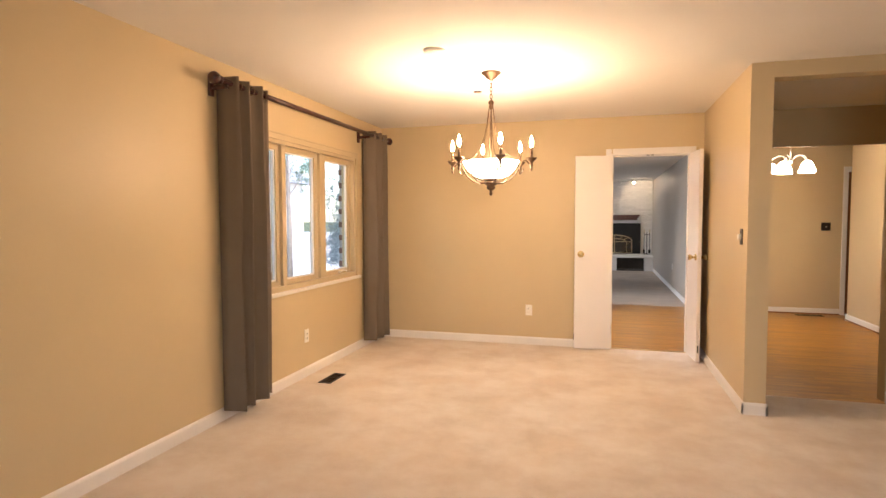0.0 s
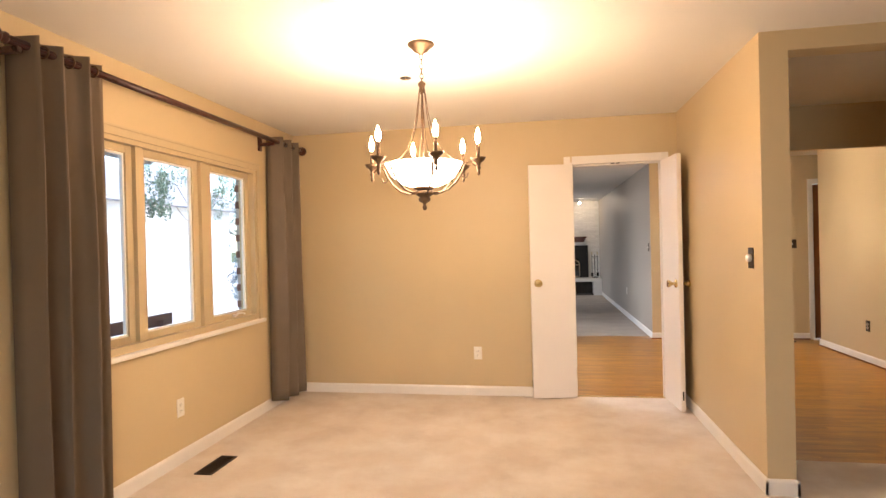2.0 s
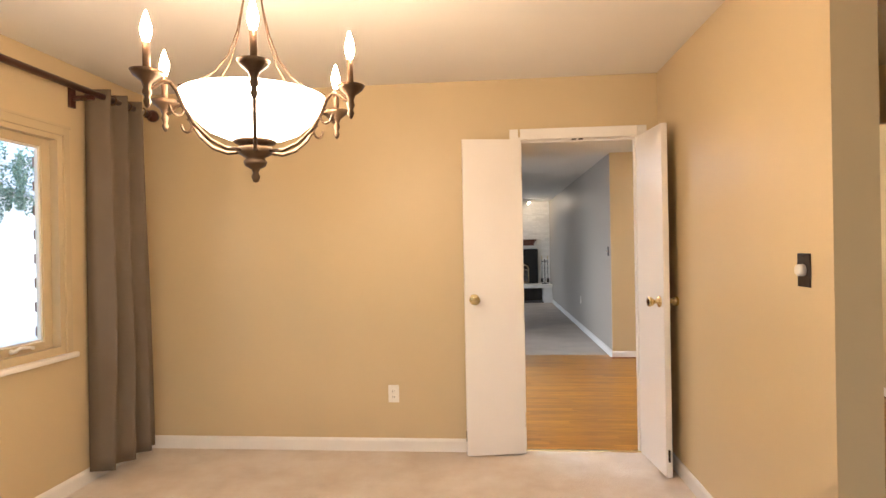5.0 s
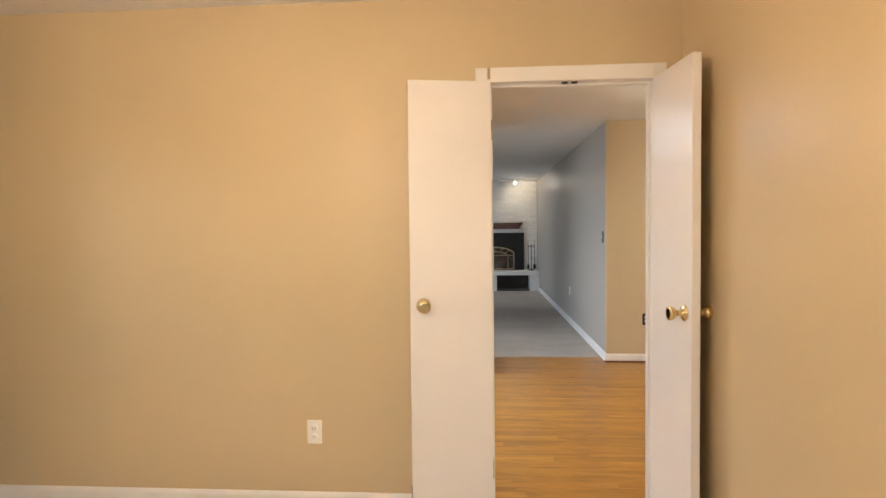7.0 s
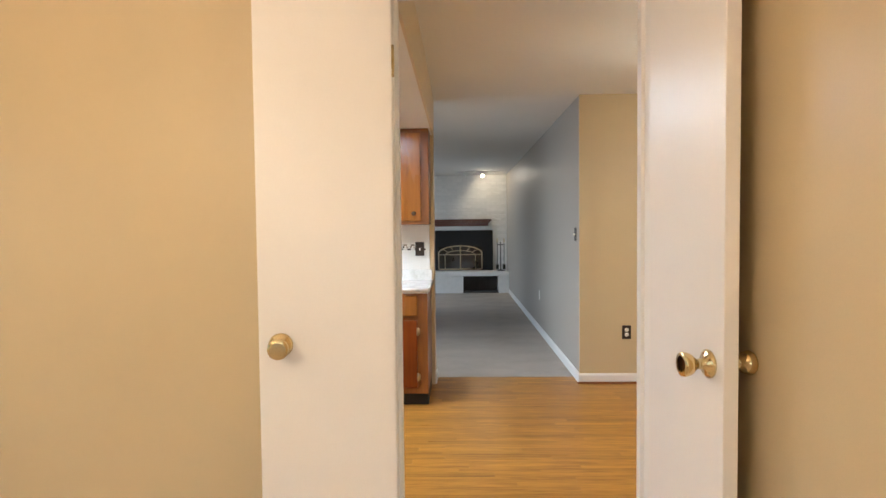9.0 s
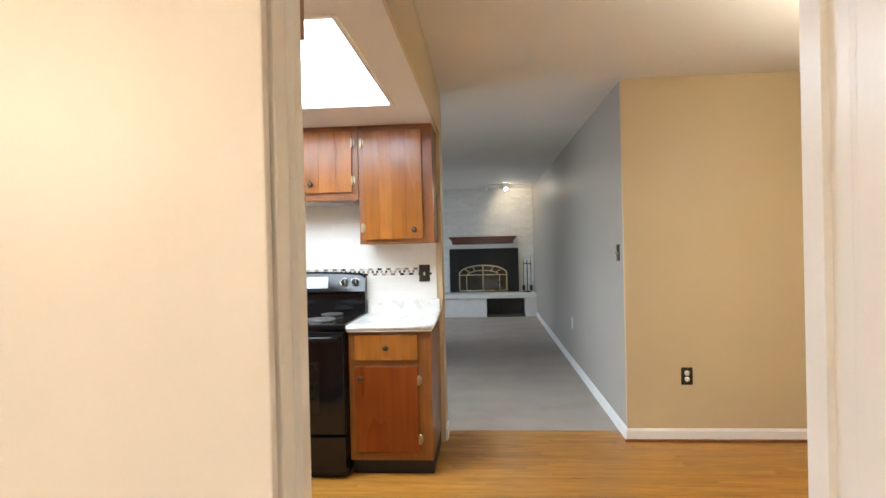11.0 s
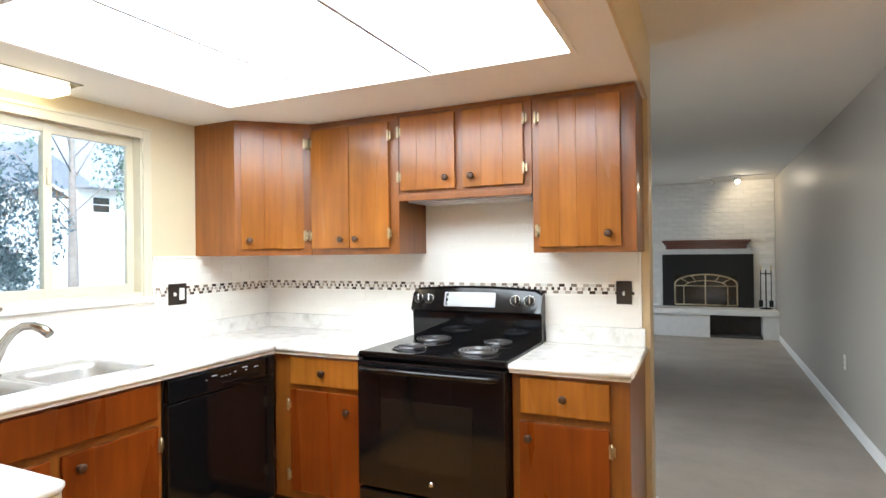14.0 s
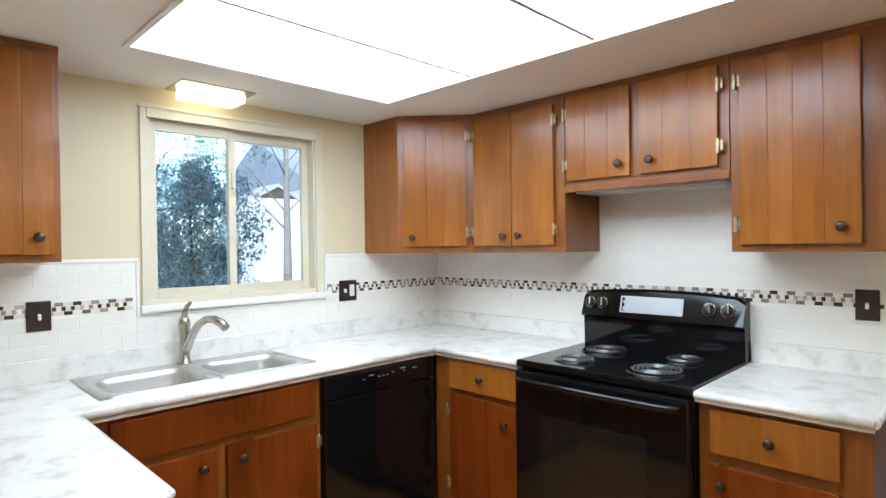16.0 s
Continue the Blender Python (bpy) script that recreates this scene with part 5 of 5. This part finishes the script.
def tree(m, height, spread, seed, mat, label, low=1.6):
    rng = random.Random(seed)
    t = thing("tree", m, label, "tree", "garden trees")
    trunk = tube([(0, 0, -0.5), (0.04, 0.02, height * 0.3), (-0.03, 0.05, height * 0.6), (0.05, 0, height * 0.92)], [0.10, 0.075, 0.05, 0.02], 10)
    crown = bmesh.new()
    for i in range(11):
        a, z = rng.uniform(0, 6.28), rng.uniform(low, height * 0.9)
        r = spread * rng.uniform(0.45, 1.0) * (1.1 - 0.6 * z / height)
        end = (r * math.cos(a), r * math.sin(a), z)
        tube([(0, 0, z * 0.75), (end[0] * 0.5, end[1] * 0.5, z * 0.93), end], [0.05, 0.03, 0.01], 6, trunk)
        leaves(crown, end, spread * rng.uniform(0.28, 0.5), 260, 0.13, rng)
    part("trunk", trunk, BARK, t)
    part("crown", crown, mat, t)


def hanging_tree(m):
    rng = random.Random(4)
    t = thing("tree", m, "slim pale-barked garden tree with hanging green foliage", "tree", "garden trees")
    trunk = tube([(0, 0, -0.5), (0.02, 0.01, 1.2), (-0.02, 0.03, 2.4), (0.03, 0, 4.4)], [0.075, 0.055, 0.035, 0.012], 10)
    crown = bmesh.new()
    for x, y, z, r in ((0.0, -1.15, 2.35, 0.42), (0.1, -0.85, 2.95, 0.5), (-0.2, -0.2, 3.25, 0.5), (0.0, 0.75, 2.75, 0.42), (0.1, 1.15, 2.3, 0.42),
                       (0.0, 0.4, 3.6, 0.6), (-0.3, -0.9, 2.05, 0.26), (0.0, 1.3, 3.1, 0.5), (0.5, 0.0, 3.9, 0.6), (-0.5, -0.8, 3.7, 0.6)):
        tube([(0, 0, z * 0.8), (x * 0.5, y * 0.5, z + 0.12), (x, y, z)], [0.010, 0.007, 0.003], 5, trunk)
        for k in range(11):
            q = (x + rng.gauss(0, r * 0.6), y + rng.gauss(0, r * 0.7), z + rng.gauss(0, r * 0.5))
            leaves(crown, q, r * rng.uniform(0.14, 0.30), 95, 0.042, rng, rng.uniform(1.6, 3.2))
    part("trunk", trunk, PALE_BARK, t)
    part("crown", crown, LEAF, t)


hanging_tree(pose(-6.05, 9.35, 0))
tree(pose(-12.5, 5.2, 0), 5.0, 2.2, 9, LEAF_BLUE_HAZE, "dense blue-green evergreen tree", 0.4)
tree(pose(-16.5, 11.0, 0), 7.0, 3.0, 6, LEAF_BLUE_HAZE, "tall blue-green tree behind the shed", 1.2)
tree(pose(-13.5, 8.6, 0), 6.5, 3.0, 12, LEAF_BLUE_HAZE, "broad blue-green tree behind the fence", 0.8)
hedge = thing("hedge", pose(-12.8, 11.2, -0.45), "tall blue-green evergreen hedge", "hedge")
bm = bmesh.new()
rng = random.Random(8)
for i in range(30):
    leaves(bm, (rng.uniform(-0.6, 0.6), rng.uniform(-3.6, 0.0), rng.uniform(0.4, 3.4)), 0.7, 520, 0.10, rng)
part("foliage", bm, LEAF_BLUE_HAZE, hedge)
part("stem", tube([(0, 0, -0.1), (0, 0, 2.2)], [0.08, 0.02], 8), BARK, hedge)

shrub = thing("shrub", pose(-3.65, 7.22, -0.45), "tall blue-green conifer shrub outside the kitchen window", "shrub")
bm = bmesh.new()
for i in range(120):
    y = rng.uniform(-0.50, 0.42)
    z = rng.uniform(1.2, 2.45 - 0.35 * abs(y))
    leaves(bm, (rng.uniform(-0.22, 0.22), y, z), rng.uniform(0.08, 0.17), 190, 0.024, rng, rng.uniform(0.8, 1.6))
part("foliage", bm, LEAF_BLUE_HAZE, shrub)
part("stem", tube([(0, 0, -0.02), (0.02, 0.03, 1.1), (0, 0, 2.2)], [0.035, 0.02, 0.006], 8), BARK, shrub)

shed = thing("garden_shed", pose(-13.3, 12.95, -0.45), "small white garden shed with a brown gable end", "shed")
part("wall", boxes((-0.5, -1.05, 0, 0.5, 0.70, 3.15)), SIDING, shed)
gb = bmesh.new()
pts = [(-0.66, 3.20), (0.0, 3.56), (0.66, 3.20), (0.66, 3.12), (0.0, 3.48), (-0.66, 3.12)]
a = [gb.verts.new((-0.5, y, z - 0.02)) for y, z in pts]
b = [gb.verts.new((0.52, y, z - 0.02)) for y, z in pts]
for i in range(6):
    gb.faces.new((a[i], a[(i + 1) % 6], b[(i + 1) % 6], b[i]))
gb.faces.new(a[::-1])
gb.faces.new(b)
bmesh.ops.recalc_face_normals(gb, faces=gb.faces)
part("roof", gb, SHED_ROOF, shed)
part("gable", moved(prism([(-0.55, 0.0), (0.55, 0.0), (0.0, 0.30)], -0.9, 0.02), Matrix(((0, 0, 1, 0.46), (1, 0, 0, 0), (0, 1, 0, 3.152), (0, 0, 0, 1)))), BARK, shed, "brown boarded gable")

garage = thing("neighbour_garage", pose(-12.95, 15.0, -0.45), "white neighbouring garage with a grey roof", "house")
part("wall", boxes((-5, -1.3, 0, 0, 7, 3.45)), SIDING, garage)
part("roof", moved(prism([(-5.5, 0), (0.5, 0), (0.5, 0.12), (-2.5, 1.7), (-5.5, 0.12)], -1.32, 7.5), Matrix(((1, 0, 0, 0), (0, 0, 1, 0), (0, 1, 0, 3.45), (0, 0, 0, 1)))), SHINGLE, garage)
wnd = part("window", boxes((-0.01, -0.98, 2.85, 0.05, -0.48, 3.30), bevel=0.01), FENCE_WHITE, garage)
part("pane", boxes((0.05, -0.93, 2.90, 0.06, -0.53, 3.06), (0.05, -0.93, 3.09, 0.06, -0.53, 3.25)), BLACK_GLASS, wnd)

fence = thing("board_fence", pose(-9.3, 0.4, -0.45), "white upright board fence", "fence")
fb = mesh_of("board", boxes((0, 0, 0.05, 0.022, 0.142, 1.72), bevel=0.003), FENCE_WHITE)
for i in range(52):
    b = new("board", fb)
    b.parent = fence
    b.location = (0, i * 0.15, 0.02 * (i % 3))
for z in (0.35, 1.35):
    part("rail", boxes((-0.04, 0, z, -0.002, 7.8, z + 0.09)), FENCE_WHITE, fence)
bench = thing("garden_bench", pose(-3.88, 4.15, -0.45), "dark red slatted wooden garden bench", "bench")
for i in range(4):
    part("seat_slat", boxes((-0.22 + i * 0.12, -0.2, 0.80, -0.12 + i * 0.12, 1.8, 0.83), bevel=0.005), DECK, bench)
for z, h in ((0.90, 0.05), (0.985, 0.13)):
    part("back_slat", boxes((-0.32, -0.2, z, -0.29, 1.8, z + h), bevel=0.005), DECK, bench)
for y in (-0.1, 1.55):
    part("leg", boxes((-0.289, y, 0, -0.225, y + 0.06, 1.05), bevel=0.004), DECK, bench)
    part("leg", boxes((0.16, y, 0, 0.22, y + 0.06, 0.80), bevel=0.004), DECK, bench)
porch = thing("porch_roof", pose(-3.25, 2.2, 2.62), "white slatted porch roof fixed to the eaves", "porch roof")
part("deck", boxes((-2.0, 0, 0.06, 0.0, 4.9, 0.10)), SIDING, porch)
for i in range(8):
    part("rafter", boxes((-2.0, 0.05 + i * 0.68, -0.02, 0.0, 0.10 + i * 0.68, 0.06)), SHED_ROOF, porch)
part("fascia", boxes((-2.03, 0, -0.04, -2.0, 4.9, 0.11)), FENCE_WHITE, porch)

# ---- oak strip floor: boards last ----
def oak_floor():
    rng = random.Random(5)
    near = struct("floor", boxes((1.0, 6.0, -0.020, 1.1, 6.1, -0.015)), SUBFLOOR, "varnished oak strip floor")
    widths = 0.057
    lengths = (0.45, 0.62, 0.80, 1.05)
    meshes = {L: mesh_of("board", boxes((0, 0, -0.014, L - 0.0003, widths - 0.0002, 0.0), bevel=0.0), OAK) for L in lengths}
    rest = bmesh.new()
    count = 0
    y = 3.83
    while y < 8.465:
        hall = y < 5.18
        x, end = (1.36, 3.45) if hall else (-2.1, 4.6)
        x -= rng.uniform(0, 0.4)
        w = min(widths, 8.47 - y)
        while x < end:
            L = rng.choice(lengths)
            x0 = max(x, 1.350) if hall else x
            if not hall and x + L > 0.25 and x < 1.75 and count < 300 and w > 0.05:
                ob = new("board", meshes[L])
                ob.location = (x, y, 0)
                ob.parent = near
                count += 1
            else:
                stop = min(x + L, end)
                box(rest, x0, y, -0.014, stop - 0.0003, y + w - 0.0002, 0.0)
            x += L
        y += widths
    tagged(part("floor_boards", rest, OAK, near), "", "", "", "stuff")


oak_floor()

# ---- wall tiles: pieces last ----
def tiles(wall, along, a0, a1, z0, rows, face, half_first=False, tl=0.152, th=0.050, gap=0.0012):
    """Courses of subway tiles in running bond; along is 'x' (facing -y) or 'y' (facing +x)."""
    for r in range(rows):
        a = a0
        first = (r % 2 == 0) == half_first
        while a < a1 - 0.004:
            w = tl / 2 if (first and a == a0) else tl
            w = min(w, a1 - a)
            key = (round(w, 3), along)
            if key not in TILE_MESH:
                bm = boxes((0, -0.008, 0, w - gap, 0, th))
                edges = [e for e in bm.edges if all(v.co.y < -0.007 for v in e.verts)]
                bmesh.ops.bevel(bm, geom=edges, offset=0.0009, segments=1, affect="EDGES")
                TILE_MESH[key] = mesh_of("tile", bm, TILE)
            ob = new("tile", TILE_MESH[key])
            z = z0 + r * (th + gap)
            ob.matrix_world = pose(a, face, z) if along == "x" else pose(face, a, z, 0, 0, 90)
            ob.parent = wall
            a += w


TILE_MESH = {}
wall_kw = bpy.data.objects["wall_kitchen_west"]
ZR = (0.986, 1.211, 1.366)
part("tile_bed", boxes((KX, KN - 0.0078, 0.95, 0.268, KN - 0.0005, 1.365), (-0.91, KN - 0.0078, 1.365, -0.175, KN - 0.0005, 1.67)), GROUT, wall_kn)
part("tile_bed", boxes((KX + 0.0005, KY + 0.01, 0.95, KX + 0.0078, 6.412, 1.350), (KX + 0.0005, 6.412, 0.95, KX + 0.0078, 7.352, 1.128), (KX + 0.0005, 7.352, 0.95, KX + 0.0078, KN, 1.350)), GROUT, wall_kw)
tiles(wall_kn, "x", KX + 0.009, 0.262, ZR[0], 3, KN - 0.001)
tiles(wall_kn, "x", KX + 0.009, 0.262, ZR[1], 3, KN - 0.001, True)
tiles(wall_kn, "x", -0.908, -0.182, ZR[2], 6, KN - 0.001)
tiles(wall_kw, "y", KY + 0.02, 6.400, ZR[0], 3, KX + 0.001)
tiles(wall_kw, "y", KY + 0.02, 6.400, ZR[1], 3, KX + 0.001, True)
tiles(wall_kw, "y", 6.400, 7.362, ZR[0], 3, KX + 0.001)
tiles(wall_kw, "y", 7.362, KN - 0.01, ZR[0], 3, KX + 0.001)
tiles(wall_kw, "y", 7.362, KN - 0.01, ZR[1], 3, KX + 0.001, True)
for row in ((KX, 5.30, 1.352, KX + 0.013, 6.412, 1.368), (KX, 7.352, 1.352, KX + 0.013, KN, 1.368), (KX, 6.400, 1.120, KX + 0.013, 6.414, 1.352), (KX, 7.350, 1.120, KX + 0.013, 7.364, 1.352), (KX, 6.414, 1.110, KX + 0.012, 7.350, 1.126)):
    part("tile_trim", boxes(row, bevel=0.004), TILE, wall_kw)
part("tile_trim", boxes((0.262, KN - 0.013, 0.986, 0.276, KN - 0.0005, 1.366), bevel=0.004), TILE, wall_kn)


def mosaic(wall, along, a0, a1, face, seed):
    """A meander band: short bars that alternate high and low, joined by small squares."""
    rng = random.Random(seed)
    sets = {k: bmesh.new() for k in MOSAIC}
    step, z0 = 0.0315, 1.146
    a, i = a0, 0
    while a < a1 - 0.02:
        up = i % 2 == 0
        key = rng.choice(("taupe", "taupe", "pale", "dark") if up else ("dark", "dark", "taupe", "pale"))
        zb, zo = (z0 + 0.039, z0 + 0.003) if up else (z0 + 0.003, z0 + 0.039)
        joint = rng.choice(("dark", "taupe", "dark", "pale"))
        rows = ((a, zb, a + step - 0.002, zb + 0.015, key), (a, zo, a + step - 0.002, zo + 0.015, "cream"),
                (a + 0.008, z0 + 0.021, a + step - 0.010, z0 + 0.036, "cream"), (a - 0.008, z0 + 0.020, a + 0.006, z0 + 0.037, joint))
        for x0, zl, x1, zh, kk in rows:
            x0, x1 = max(x0, a0), min(x1, a1)
            if along == "x":
                box(sets[kk], x0, face - 0.008, zl, x1, face, zh)
            else:
                box(sets[kk], face, x0, zl, face + 0.008, x1, zh)
        a += step
        i += 1
    for kk, bm in sets.items():
        tagged(part("mosaic_band", bm, MOSAIC[kk], wall), "", "", "", "stuff")


mosaic(wall_kn, "x", KX + 0.012, 0.262, KN - 0.001, 1)
mosaic(wall_kw, "y", KY + 0.03, 6.400, KX + 0.001, 2)
mosaic(wall_kw, "y", 7.366, KN - 0.012, KX + 0.001, 3)


# ---- white painted bricks of the chimney wall ----
def bricks():
    rng = random.Random(11)
    wall = bpy.data.objects["wall_family_north"]
    variants = []
    for k in range(5):
        bm = boxes((0, -0.018, 0, 0.199, 0, 0.061))
        for v in bm.verts:
            if v.co.y < -0.01:
                v.co += Vector((rng.uniform(-0.004, 0.004), rng.uniform(-0.006, 0.006), rng.uniform(-0.005, 0.005)))
        variants.append(mesh_of("brick", bm, BRICK))
    for r in range(29):
        z = HT + 0.004 + r * 0.069
        x = FX - 0.006 - (0.103 if r % 2 else 0.0)
        while x > -0.62:
            x -= 0.206
            if z + 0.058 > H or (x + 0.196 > fx0 + 0.01 and x < fx1 - 0.01 and z < fz1 - 0.005):
                continue
            ob = new("brick", rng.choice(variants))
            ob.location = (x, WYF, z)
            ob.parent = wall


bricks()
